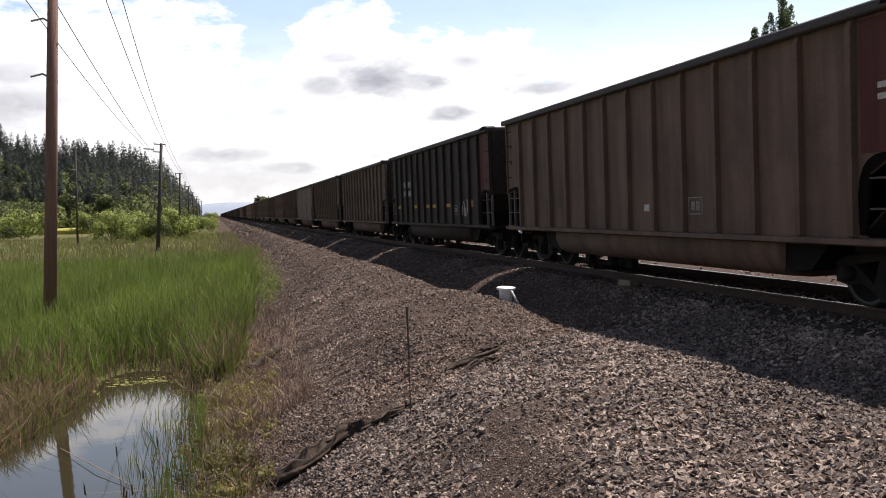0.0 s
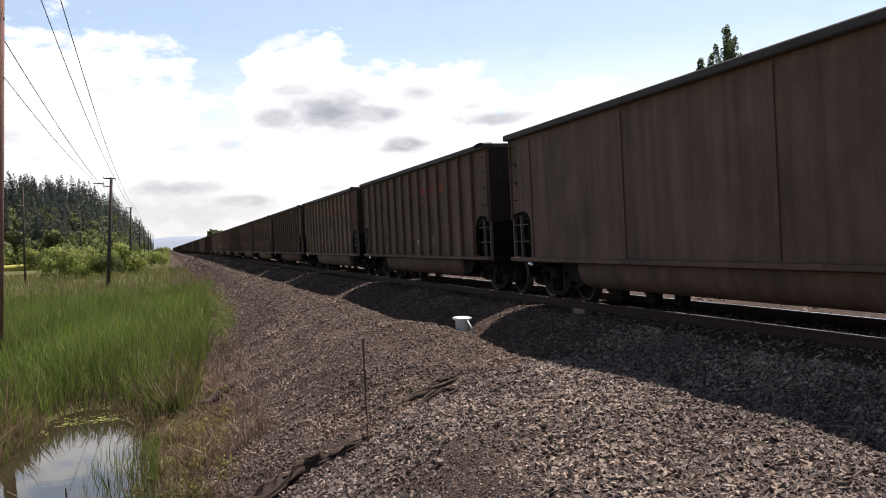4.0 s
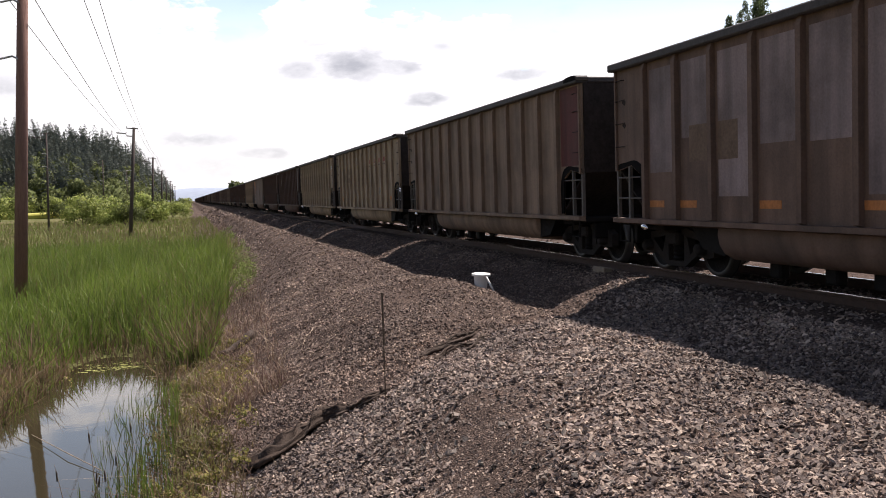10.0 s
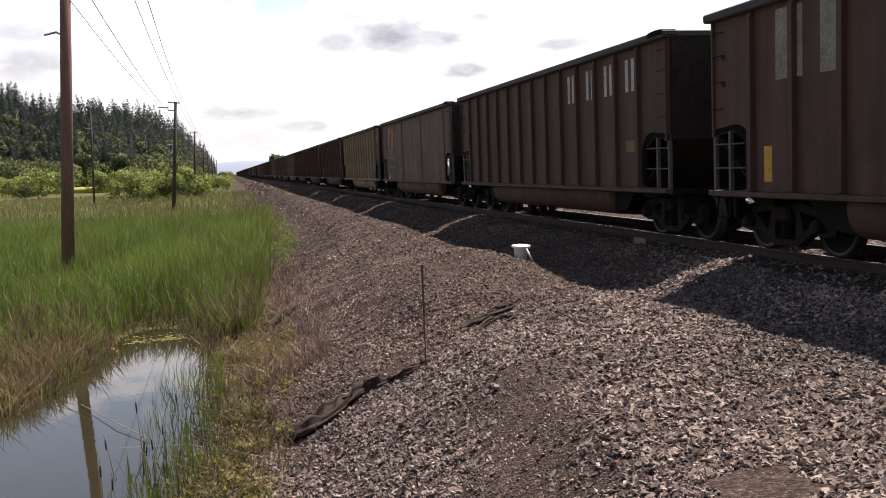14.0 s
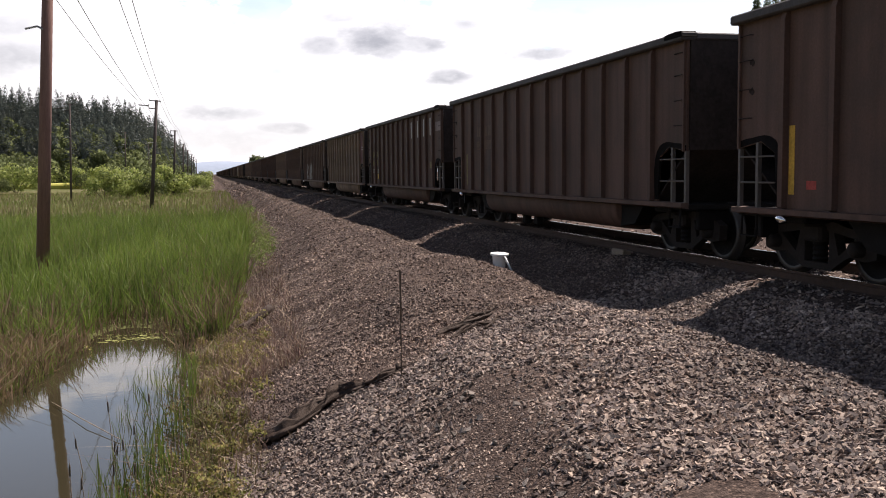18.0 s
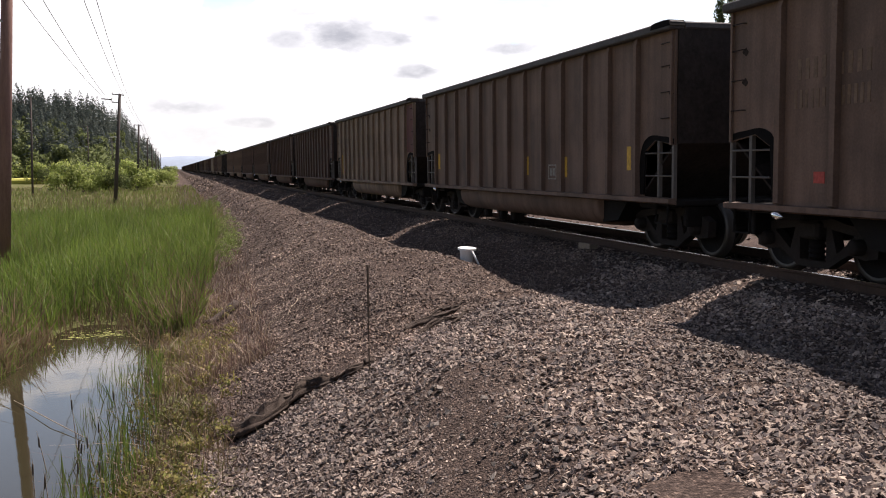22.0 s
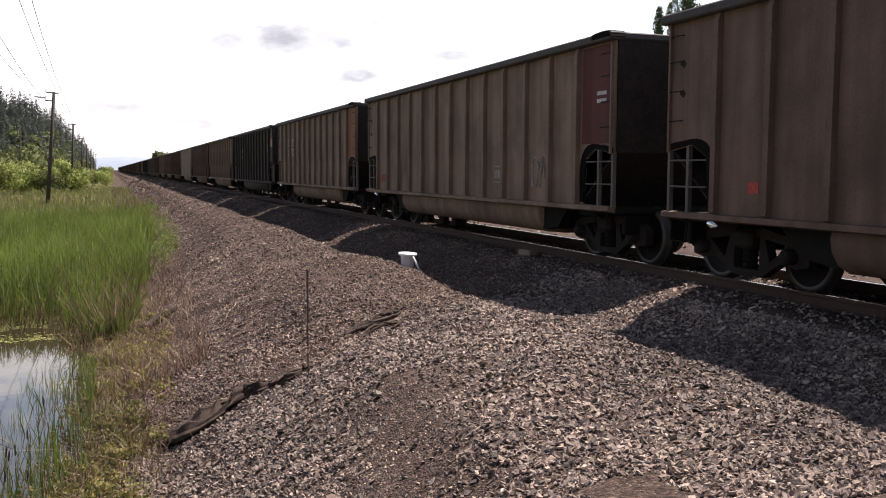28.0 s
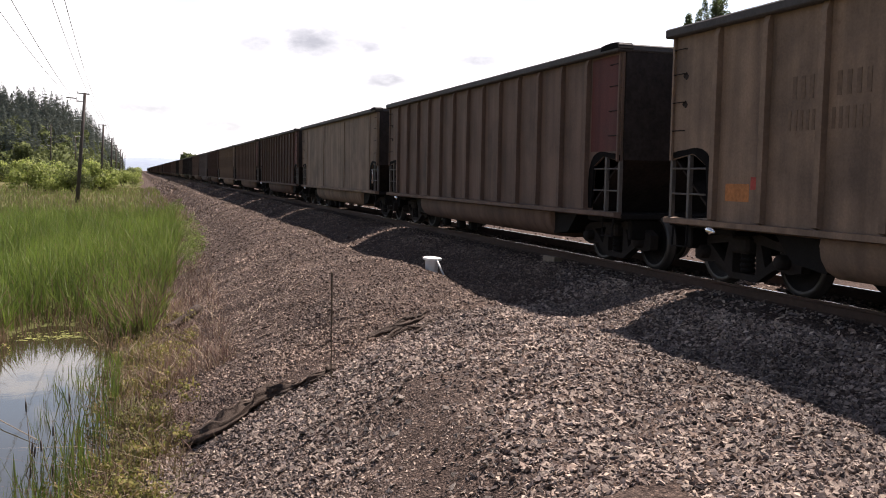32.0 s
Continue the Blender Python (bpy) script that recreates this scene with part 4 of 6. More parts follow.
def marks(k, car):
    """Stencils, reporting marks, reflectors and sprayed paint, car by car."""
    if k in (0, 2, 5):
        outlined(car, -2.15, 1.24, 0.44, 0.28)
        mark(car, "stencil", -0.75, -0.55, 1.3, 1.42, M_WHITE, "small white data panel")
    if k == 1:
        two_rows(car, 4.9, 1.98, M_WHITE, 0.23)
        outlined(car, -3.1, 1.25, 0.5)
        scrawl(car, -4.1, 1.2, 0.7, 0.5, M_WHITE, 31)
        dashes(car, (6.15, 2.9, 0.85, -0.15, -2.15), 1.5)
        mark(car, "stencil", -5.45, -5.2, 1.48, 1.69, M_ORANGE, "orange square")
    if k == 0:
        for z in (2.55, 2.68):
            raised(car, "stencil", -6.95, -6.6, z, z + 0.07, M_WHITE, "small white data lines")
    if k == 4:
        mark(car, "end_panel", -7.25, -6.4, 2.56, 2.92, PAINTS["rust"], "faded pinkish band")
    if k == 9:
        mark(car, "stencil", 0.54, 0.8, 1.29, 1.4, M_WHITE, "small white data panel")
    if k == 17:
        two_rows(car, 4.7, 1.85, M_GHOST, 0.24)
        mark(car, "stencil", 5.5, 5.85, 1.2, 1.4, M_ORANGE, "faded orange square")
    if k == 18:
        mark(car, "stencil", -6.3, -6.18, 1.1, 2.1, M_YELLOW, "yellow upright stripe")
    if k == 23:
        mark(car, "stencil", 5.88, 6.08, 1.4, 1.85, M_YELLOW, "yellow upright stripe")
    if k == 29:
        mark(car, "stencil", 5.5, 5.9, 1.2, 1.4, PAINTS["rust"], "faded orange square")
        mark(car, "stencil", 5.95, 6.08, 1.2, 1.32, M_REDMARK, "red spot")
    if k in (3, 8):
        dashes(car, (6.1, 5.1, 3.05, 1.0, -0.15, -2.3, -4.3), 1.15)
    if k in (12, 17):
        z = {12: 2.8, 17: 2.53}[k]
        for y0, y1 in {12: ((-1.4, -1.92), (-2.45, -2.93), (-3.43, -3.94), (-4.3, -4.8)), 17: ((-0.72, -1.3), (-1.62, -2.25), (-2.74, -3.28), (-3.75, -4.28))}[k]:
            slant(car, y0, y1, z, z + 0.17, M_FADEDRED, "faded red sprayed mark")
            slant(car, y0 + 0.08, y1 + 0.05, z - 0.12, z - 0.07, M_GHOST, "dark sprayed underline")
        outlined(car, {12: -3.4, 17: -2.77}[k], {12: 1.49, 17: 1.36}[k], 0.38, 0.27)
    if k == 12:
        mark(car, "stencil", 1.35, 1.53, 1.49, 1.6, M_WHITE, "small white data panel")
        mark(car, "stencil", -5.95, -5.45, 1.3, 1.42, M_ORANGE, "faded orange mark")
    if k == 18:
        for y in (1.93, -0.07, -2.12):
            part("reflector_plate", Geo().box(-1.516, -1.498, y - 0.15, y + 0.15, 0.74, 0.84), M_WHITE, car, "small white reflector plate")
    if k in (5, 6, 8):
        y = {6: -1.1, 8: -0.15, 5: -1.1}[k]
        for a in (0.0, 1.0, 2.0):
            slant(car, y - a, y - a - 0.52, 2.76, 2.95, M_FADEDRED, "faded red sprayed mark")
            mark(car, "sprayed_bar", y - a - 0.55, y - a, 2.64, 2.71, M_GHOST, "dark sprayed underline")
    if k == 6:
        scrawl(car, -1.15, 1.26, 0.3, 0.9, M_PALEMARK, 8)
        scrawl(car, -1.3, 1.5, 0.3, 0.55, M_PALEMARK, 9)
        mark(car, "stencil", 1.5, 1.82, 1.49, 1.62, M_WHITE, "small white data panel")
        dashes(car, (0.87, -0.1, -2.3), 1.28, M_ORANGE)
    if k == 10:
        for n, y in enumerate(POSTS[1:]):
            h = 1.6 + 0.5 * math.sin(n * 2.3)
            mark(car, "whitewash", y - 0.92, y - 0.12, 3.4 - h, 3.4, PAINTS["grey"], "worn pale paint between the posts")
        raised(car, "sprayed_patch", 3.5, 4.0, 1.85, 2.4, M_GHOST, "dark painted-out patch", 0.009)
        raised(car, "sprayed_patch", 4.2, 4.8, 1.85, 2.4, M_GHOST, "dark painted-out patch", 0.009)
        dashes(car, (6.1, 5.1, 3.0, 1.0), 1.15, M_ORANGE)
    if k in (12, 32):
        two_rows(car, 4.75, 2.1, M_GHOST)
        mark(car, "stencil", 5.45, 5.95, 1.23, 1.46, M_ORANGE, "orange square")
        mark(car, "stencil", 2.3, 2.7, 1.2, 1.4, M_ORANGE, "orange square")
    if k == 21:
        two_rows(car, 4.75, 2.1, M_GHOST)
        mark(car, "stencil", 5.45, 5.85, 1.2, 1.42, M_STRAW, "faded yellow square")
    if k == 13:
        raised(car, "stencil", -7.1, -6.75, 2.93, 3.1, M_WHITE, "small white data panel")
    if k == 14:
        mark(car, "painted_patch", 4.98, 5.6, 2.5, 3.45, M_PALEMARK, "faded white painted patch")
        mark(car, "painted_patch", 4.2, 4.6, 2.5, 3.45, M_PALEMARK, "faded white painted patch")
        mark(car, "stencil", 5.7, 5.9, 1.1, 1.6, M_YELLOW, "yellow upright stripe")
        outlined(car, -3.2, 1.2, 0.4)
    if k in (15, 20):
        for y in (-2.65, -3.75, -4.72, -5.75):
            letters(car, y + 0.19, 2.75, 0.4, 0.6, 1, M_WHITE, label="large white painted bars")
        mark(car, "stencil", -5.92, -5.52, 1.62, 1.84, M_STRAW, "faded yellow patch")
    if k == 19:
        mark(car, "stencil", 5.74, 5.86, 1.1, 2.0, M_STRAW, "faded yellow upright stripe")
        two_rows(car, 4.75, 2.1, M_GHOST)
    if k == 20:
        two_rows(car, 6.1, 1.8, M_STRAW, 0.27)
        mark(car, "stencil", 4.44, 4.88, 1.21, 1.42, M_YELLOW, "yellow square")
        for y in (5.75, 4.5):
            for z in (1.48, 1.58):
                mark(car, "stencil", y, y + 0.36, z, z + 0.06, M_PALEMARK, "small white data lines")
        mark(car, "end_panel", -7.2, -6.4, 2.86, 3.16, PAINTS["grey"], "faded pale band")
    if k == 16:
        mark(car, "painted_panel", 4.05, 5.82, 2.04, 3.4, PAINTS["rust"], "worn orange painted panel")
        for i, (y0, y1, z0, z1, m) in enumerate(((5.5, 5.68, 2.55, 3.0, M_PALEMARK), (4.62, 4.8, 2.15, 2.7, M_PALEMARK), (4.85, 5.4, 2.45, 2.95, M_GHOST), (4.2, 4.6, 2.5, 3.2, M_ORANGE), (4.9, 5.45, 2.98, 3.35, M_ORANGE))):
            ring = [(0.5 * (y0 + y1) + 0.6 * (y1 - y0) * math.cos(a) * (1 + 0.3 * math.sin(3 * a + y0 * 5)), 0.5 * (z0 + z1) + 0.6 * (z1 - z0) * math.sin(a) * (1 + 0.25 * math.cos(2 * a + z0 * 9)))
                    for a in [j * 0.3142 for j in range(20)]]
            part("painted_patch", Geo().extrude(ring, "x", -HALF - 0.01 - 0.004 * i, -HALF + 0.001), m, car, "worn patch of a painted picture")
        mark(car, "stencil", 4.05, 5.82, 1.98, 2.01, M_PALEMARK, "white line")
        mark(car, "stencil", 4.05, 5.82, 1.48, 1.51, M_PALEMARK, "white line")
        mark(car, "stencil", 5.4, 5.86, 0.98, 1.17, M_YELLOW, "yellow square")
    if k == 17:
        raised(car, "stencil", -7.2, -6.85, 3.05, 3.1, M_WHITE, "small white data lines")
        raised(car, "stencil", -7.2, -6.85, 2.95, 3.0, M_WHITE, "small white data lines")
    if k in (18, 24):
        mark(car, "stencil", 5.98, 6.1, 1.15, 2.05, M_YELLOW, "yellow upright stripe")
        mark(car, "stencil", 5.52, 5.72, 1.22, 1.33, M_REDMARK, "red spot")
    if k == 23:
        for y, z in ((-1.1, 1.28), (-3.18, 1.25), (-5.85, 1.39)):
            mark(car, "stencil", y - 0.07, y + 0.07, z, z + 0.4, M_YELLOW, "yellow upright stripe")
        outlined(car, -2.3, 1.2, 0.4)
    if k in (21, 29, 31):
        outlined(car, {21: -3.28, 29: -2.46, 31: -2.4}[k], 1.27, 0.45, 0.34)
    if k == 29:
        scrawl(car, -4.5, 1.21, 0.5, 0.55, M_PALEMARK, 29)
    if k in (21, 29):
        raised(car, "stencil", -7.1, -6.8, 2.6, 2.66, M_WHITE, "small white data lines")
        raised(car, "stencil", -7.1, -6.8, 2.72, 2.78, M_WHITE, "small white data lines")
    if k == 22:
        for i, (y0, y1) in enumerate(((4.05, 2.95), (2.85, 2.05), (1.97, 1.05), (0.97, 0.2))):
            throw_up(car, y0, y1, 1.02, 2.2 + 0.06 * (i % 2), i)
        for y, z, h in ((-0.3, 1.45, 0.5), (-1.35, 1.55, 0.4), (-2.35, 1.72, 0.2)):
            scrawl(car, y, z, 0.42, h, M_PALEMARK, 23 + int(h * 10))
        outlined(car, -2.27, 1.25, 0.38, 0.27)
    if k in (22, 24, 27):
        two_rows(car, 5.95, 2.15, M_GHOST, 0.25)
    if k in (22, 27, 28):
        mark(car, "stencil", 5.35, 5.55, 1.24, 1.38, M_REDMARK, "red spot")
    if k == 30:
        for z in (2.13, 2.54):
            mark(car, "stencil_plate", 4.22, 4.8, z, z + 0.28, M_WHITE, "white painted square")
            mark(car, "stencil_plate", 3.3, 3.9, z, z + 0.28, M_WHITE, "white painted square")
            for y in (4.74, 4.49, 3.85, 3.6):
                raised(car, "stencil", y - 0.18, y - 0.12, z + 0.04, z + 0.24, M_GHOST, "dark bars of a reporting mark", 0.01)
                raised(car, "stencil", y - 0.06, y, z + 0.04, z + 0.24, M_GHOST, "dark bars of a reporting mark", 0.01)
        mark(car, "stencil_plate", 5.36, 5.97, 1.53, 1.88, M_PALEMARK, "pale square round an orange one")
        raised(car, "stencil", 5.44, 5.86, 1.6, 1.79, M_ORANGE, "orange square", 0.01)
    if k == 31:
        two_rows(car, 4.66, 2.18, M_WHITE, 0.22)
        mark(car, "end_panel", -7.3, -6.5, 2.64, 3.05, PAINTS["sand"], "tan painted square")
        mark(car, "end_panel", -7.3, -6.5, 3.1, 3.42, PAINTS["brown"], "worn brown band")
        scrawl(car, -5.75, 2.4, 0.3, 0.5, M_PALEMARK, 33)
    if k == 32:
        mark(car, "stencil", 5.28, 5.42, 1.39, 1.55, M_REDMARK, "red spot")


build_train()


def motions():
    """The train rolls by, slowing a little, and its wheels turn."""
    clock = [i * 1.0 for i in range(33)]
    for k, car in CARS:
        walk(car, [(t, pose(XC, train_y(t) + PITCH * k - BODY, 0)) for t in clock])
    for k, w in WHEELSETS:
        x, y, z = w.location
        rows, last = [(0.0, pose(x, y, z))], 0
        for f in range(1, 960):
            t = f / 30
            at = train_y(t) + PITCH * k - BODY + y
            if 4 < at < 38:
                turned = math.degrees((train_y(0) - train_y(t)) / 0.457) % 360
                rows.append((t, pose(x, y, z, turned, 0, 0)))
                last = turned
        rows.append((32.0, pose(x, y, z, last, 0, 0)))
        walk(w, rows)


# ---- bank, fence and small things ----
def on_ground(x, y):
    return float(ground_z(x, y))


def build_bucket():
    x, y = 5.47, 17.5
    z = on_ground(x, y)
    b = thing("bucket", "white plastic bucket with a lid standing on gravel", "bucket", at=pose(x, y, z - 0.02, 3, 2, 0))
    part("pail", Geo().turn([(0.0, 0.0), (0.115, 0.0), (0.12, 0.02), (0.138, 0.24), (0.148, 0.25), (0.148, 0.285)], 24, "z"), M_BUCKET, b, smooth=True)
    part("lid", Geo().turn([(0.15, 0.26), (0.185, 0.27), (0.187, 0.305), (0.165, 0.315), (0.0, 0.308)], 24, "z"), M_BUCKET, b, "pale lid catching the sun")
    p = thing("pipe", "short white plastic pipe leaning on the bucket", "pipe", at=pose(x + 0.03, y - 0.2, z, 0, 0, 0))
    part("tube", Geo().tube([(0.14, -0.12, -0.06), (0.02, 0.04, 0.27)], 0.02, 10), M_BUCKET, p, smooth=True)


build_bucket()


def build_stake():
    x, y = 2.1, 10.55
    z = on_ground(x, y)
    s = thing("survey_stake", "thin weathered wooden stake upright in the gravel bank", "stake", at=pose(x, y, z - 0.1, 0, 0, 12))
    part("lath", Geo().box(-0.006, 0.006, -0.006, 0.006, 0, 0.8, 0.002).box(-0.011, 0.011, -0.007, 0.007, 0.75, 1.36, 0.002), M_BARK, s)


build_stake()


def strip(name, pts, width, seed, material, thick=0.05):
    """A crumpled, bunched length of cloth lying along points."""
    n = 29
    vs, fs = [], []
    for i, (x, y, w) in enumerate(pts):
        z = on_ground(x, y)
        for k in range(n):
            u = k / (n - 1) * 2 - 1
            ruck = 0.6 * noise.noise((u * 2.6 + seed, i * 0.2, seed * 1.3)) + 1.7 * noise.noise((u * 7 + 0.02 * i + seed, i * 0.035, 4.1))
            h = thick * w * (1.0 - u * u) ** 0.5 * (0.85 + 0.9 * ruck)
            side = noise.noise((u * 1.5, i * 0.3, seed + 7.7)) * 0.06
            vs.append((x + 0.3 * width * w * u + side, y + width * w * u * 0.5 + side, z + max(h, -0.005) + 0.012))
    for i in range(len(pts) - 1):
        for k in range(n - 1):
            fs.append((i * n + k, i * n + k + 1, (i + 1) * n + k + 1, (i + 1) * n + k))
    ob = new(name, Geo().add(vs, fs).mesh(name, material, True))
    so = ob.modifiers.new("thickness", "SOLIDIFY")
    so.thickness = 0.01
    return ob


def build_fence():
    n = 64
    pts = []
    for i in range(n):
        u = i / (n - 1)
        w = 0.16 + 0.8 * min(1, u * 1.4) + 0.13 * math.sin(u * 17) + 0.09 * math.sin(u * 41) - 0.5 * max(0, u - 0.9) * 5
        pts.append((2.28 - 1.8 * u, 11.1 - 0.14 * math.sin(u * 11) - 0.25 * u * u, w))
    tagged(strip("silt_fence", pts, 0.42, 4, M_FABRIC, 0.14), "collapsed black silt fence fabric lying down the gravel slope", "fabric")
    for k, (dx, dy, w) in enumerate(((0, 0, 1.0), (0.1, 0.3, 0.7), (-0.12, -0.3, 0.8), (0.18, -0.12, 0.6))):
        pts = [(3.8 + dx - 0.95 * w * i / 24, 12.5 + dy - 0.75 * i / 24 - 0.1 * math.sin(i * 0.2 + k), w * (0.35 + 0.65 * math.sin(math.pi * (i + 1) / 30))) for i in range(25)]
        tagged(strip("torn_cloth", pts, 0.07, 8 + k, M_FABRIC, 0.045), "torn strip of black geotextile half buried in gravel", "fabric", "torn geotextile strips")


build_fence()


def build_logs():
    for name, label, a, b, r, m in (("log", "dark wet log at the foot of the bank", (1.15, 19.6), (0.42, 18.9), 0.11, M_FABRIC),
                                    ("branch", "pale dry branch lying on the gravel slope", (2.12, 17.3), (1.72, 16.0), 0.012, M_TWIG),
                                    ("driftwood", "grey split board lying on the far bank", (1.15, 44.0), (0.75, 38.0), 0.09, M_BARK)):
        ob = thing(name, label, "wood", at=pose(0, 0, 0))
        pts, rnd = [], random.Random(3)
        for i in range(7):
            x, y = a[0] + (b[0] - a[0]) * i / 6, a[1] + (b[1] - a[1]) * i / 6
            pts.append((x + rnd.uniform(-r, r) * 0.3, y, max(on_ground(x, y), -1.62) + r * 0.6 + rnd.uniform(0, r * 0.2)))
        part("stem", Geo().tube(pts, [r * (1 - 0.1 * i) for i in range(7)], 8), m, ob, smooth=True)
    b = thing("wood_block", "pale split sleeper end lying beside the rail", "wood", at=pose(7.8, 16.9, on_ground(7.8, 16.9), 4, 8, 20))
    part("block", Geo().box(-0.12, 0.12, -0.16, 0.16, -0.03, 0.1, 0.012), M_TWIG, b)
    reed = thing("fallen_reed", "long pale dead reed floating on the pond", "reed", at=pose(0, 0, 0))
    part("stalk", Geo().tube([(-2.35, 14.4, -1.8), (-1.7, 13.0, -1.77), (-1.2, 12.1, -1.8)], [0.004, 0.007, 0.005], 6), M_TWIG, reed)


build_logs()


# ---- utility poles and wires ----
POLES = [(-5.6, 29.3, 9.9, 3.4), (-6.35, 95.0, 8.75, 4.5), (-6.3, 150.0, 8.3, 3.0), (-6.3, 203.0, 7.9, 2.0), (-6.4, 252.0, 7.8, 1.0), (-6.5, 305.0, 7.8, 2.0), (-6.5, 360.0, 7.8, 0.0), (-6.5, 415.0, 7.8, 1.0), (-17.6, 124.0, 10.4, 1.5), (-17.4, 200.0, 10.2, 1.0), (-17.4, 276.0, 10.2, 0.5)]
LINE = 8                                       # poles that carry the wires
ARMS = [(-0.75, -0.55), (1.05, -0.1), (0.55, -0.75), (1.35, -0.2)]


def pole_point(i, dx, dz):
    x, y, top, lean = POLES[i]
    base = on_ground(x, y)
    return Vector((x + math.tan(radians(lean)) * (top + dz - base) + dx, y, top + dz))


def build_poles():
    for i, (x, y, top, lean) in enumerate(POLES):
        z = on_ground(x, y) - 0.3
        p = thing("utility_pole", "weathered brown wooden utility pole leaning slightly", "utility pole", "pole line", at=pose(x, y, z, 0, lean, 0))
        h = (top - z) / math.cos(radians(lean))
        part("pole", Geo().tube([(0, 0, 0), (0, 0, h * 0.5), (0, 0, h)], [0.19, 0.165, 0.135] if i < LINE else [0.13, 0.12, 0.1], 14), M_POLE if i == 0 else M_FARPOLE, p, smooth=True)
        for dx, dz in ((1.1, -0.1), (-0.95, -0.62), (0.75, -0.85)):
            part("crossarm", Geo().box(min(0, dx), max(0, dx), -0.05, 0.05, h + dz - 0.05, h + dz + 0.05, 0.01), M_POLE if i == 0 else M_FARPOLE, p)
            part("insulator", Geo().turn([(0.0, h + dz + 0.2), (0.05, h + dz + 0.17), (0.06, h + dz + 0.1), (0.035, h + dz + 0.05)], 10, "z"), M_INSUL, p)
            ob = p.children[-1]
            ob.location.x = dx * 0.92
        for dz in (-2.6, -4.2):
            part("bracket", Geo().tube([(0.12, -0.1, h + dz), (0.45, -0.1, h + dz + 0.1), (0.75, -0.1, h + dz - 0.05)], 0.03, 6), M_INSUL if i else M_WIRE, p)


build_poles()


def build_wires():
    behind = Vector((-6.0, -22.0, 10.4))
    for k, (dx, dz) in enumerate(((1.15, 0.1), (1.65, 0.05), (-0.9, -0.4), (0.2, -1.1))):
        g = Geo()
        pts = []
        spans = [behind + Vector((dx * 1.5, 0, dz))] + [pole_point(i, dx * (1.25 if i == 0 else 0.8), dz) for i in range(LINE)]
        for a, b in zip(spans, spans[1:]):
            for j in range(14):
                u = j / 14
                q = a.lerp(b, u)
                q.z -= 0.5 * 4 * u * (1 - u)
                pts.append(q)
        pts.append(spans[-1])
        g.tube(pts, 0.018, 5)
        tagged(new("overhead_wire", g.mesh("overhead_wire", M_WIRE)), "thin dark overhead wire strung between the poles", "wire", "wires")


build_wires()


# ---- plants ----
def blades(name, xy, h, w, material, label, category, seed, lean=0.25, z0=None):
    """Many bent, pointed blades in one mesh: two quads and a tip each."""
    r = np.random.RandomState(seed)
    n = len(xy)
    x, y = xy[:, 0], xy[:, 1]
    z = ground_z(x, y) if z0 is None else np.full(n, z0)
    a, t = r.uniform(0, 6.283, n), r.uniform(0, 6.283, n)
    ln = np.abs(r.normal(0, lean, n)) * h
    dx, dy = np.cos(a) * w / 2, np.sin(a) * w / 2
    lx, ly = np.cos(t) * ln, np.sin(t) * ln
    rows = []
    for u, k in ((0, 1.0), (0.5, 0.85), (0.85, 0.5)):
        for s in (-1, 1):
            rows.append(np.stack([x + s * dx * k + lx * u * u, y + s * dy * k + ly * u * u, z - 0.03 + h * u * (1 - 0.12 * u)], -1))
    rows.append(np.stack([x + lx, y + ly, z - 0.03 + h * 0.95], -1))
    v = np.stack(rows, 1).reshape(-1, 3)
    o = np.arange(n)[:, None] * 7
    f = np.concatenate([o + q for q in ([0, 1, 3], [0, 3, 2], [2, 3, 5], [2, 5, 4], [4, 5, 6])], 0)
    me = raw_mesh(name, v, f, material)
    return tagged(new(name, me), label, category, kind="stuff")


def scatter(n, x0, x1, y0, y1, seed, near=0.0):
    r = np.random.RandomState(seed)
    u = r.uniform(0, 1, n)
    y = y0 + (y1 - y0) * u ** (1 + near)
    return np.stack([r.uniform(x0, x1, n), y], -1)


def dry_land(xy, level=-1.86):
    return xy[ground_z(xy[:, 0], xy[:, 1]) > level]


def bank_edge(y):
    """How far the plants creep up the gravel."""
    return np.interp(y, [7, 8.8, 10.7, 14, 17, 24, 40], [-0.45, -0.05, 0.3, 0.5, 0.7, 0.95, 1.2])


def creeping(xy, seed, over=0.3):
    """Those of the places that lie below the plants' uneven limit."""
    r = np.random.RandomState(seed)
    return xy[xy[:, 0] < bank_edge(xy[:, 1]) + 0.22 * wave(xy[:, 0], xy[:, 1], 1.5, 19) + r.exponential(0.12, len(xy)) - over]


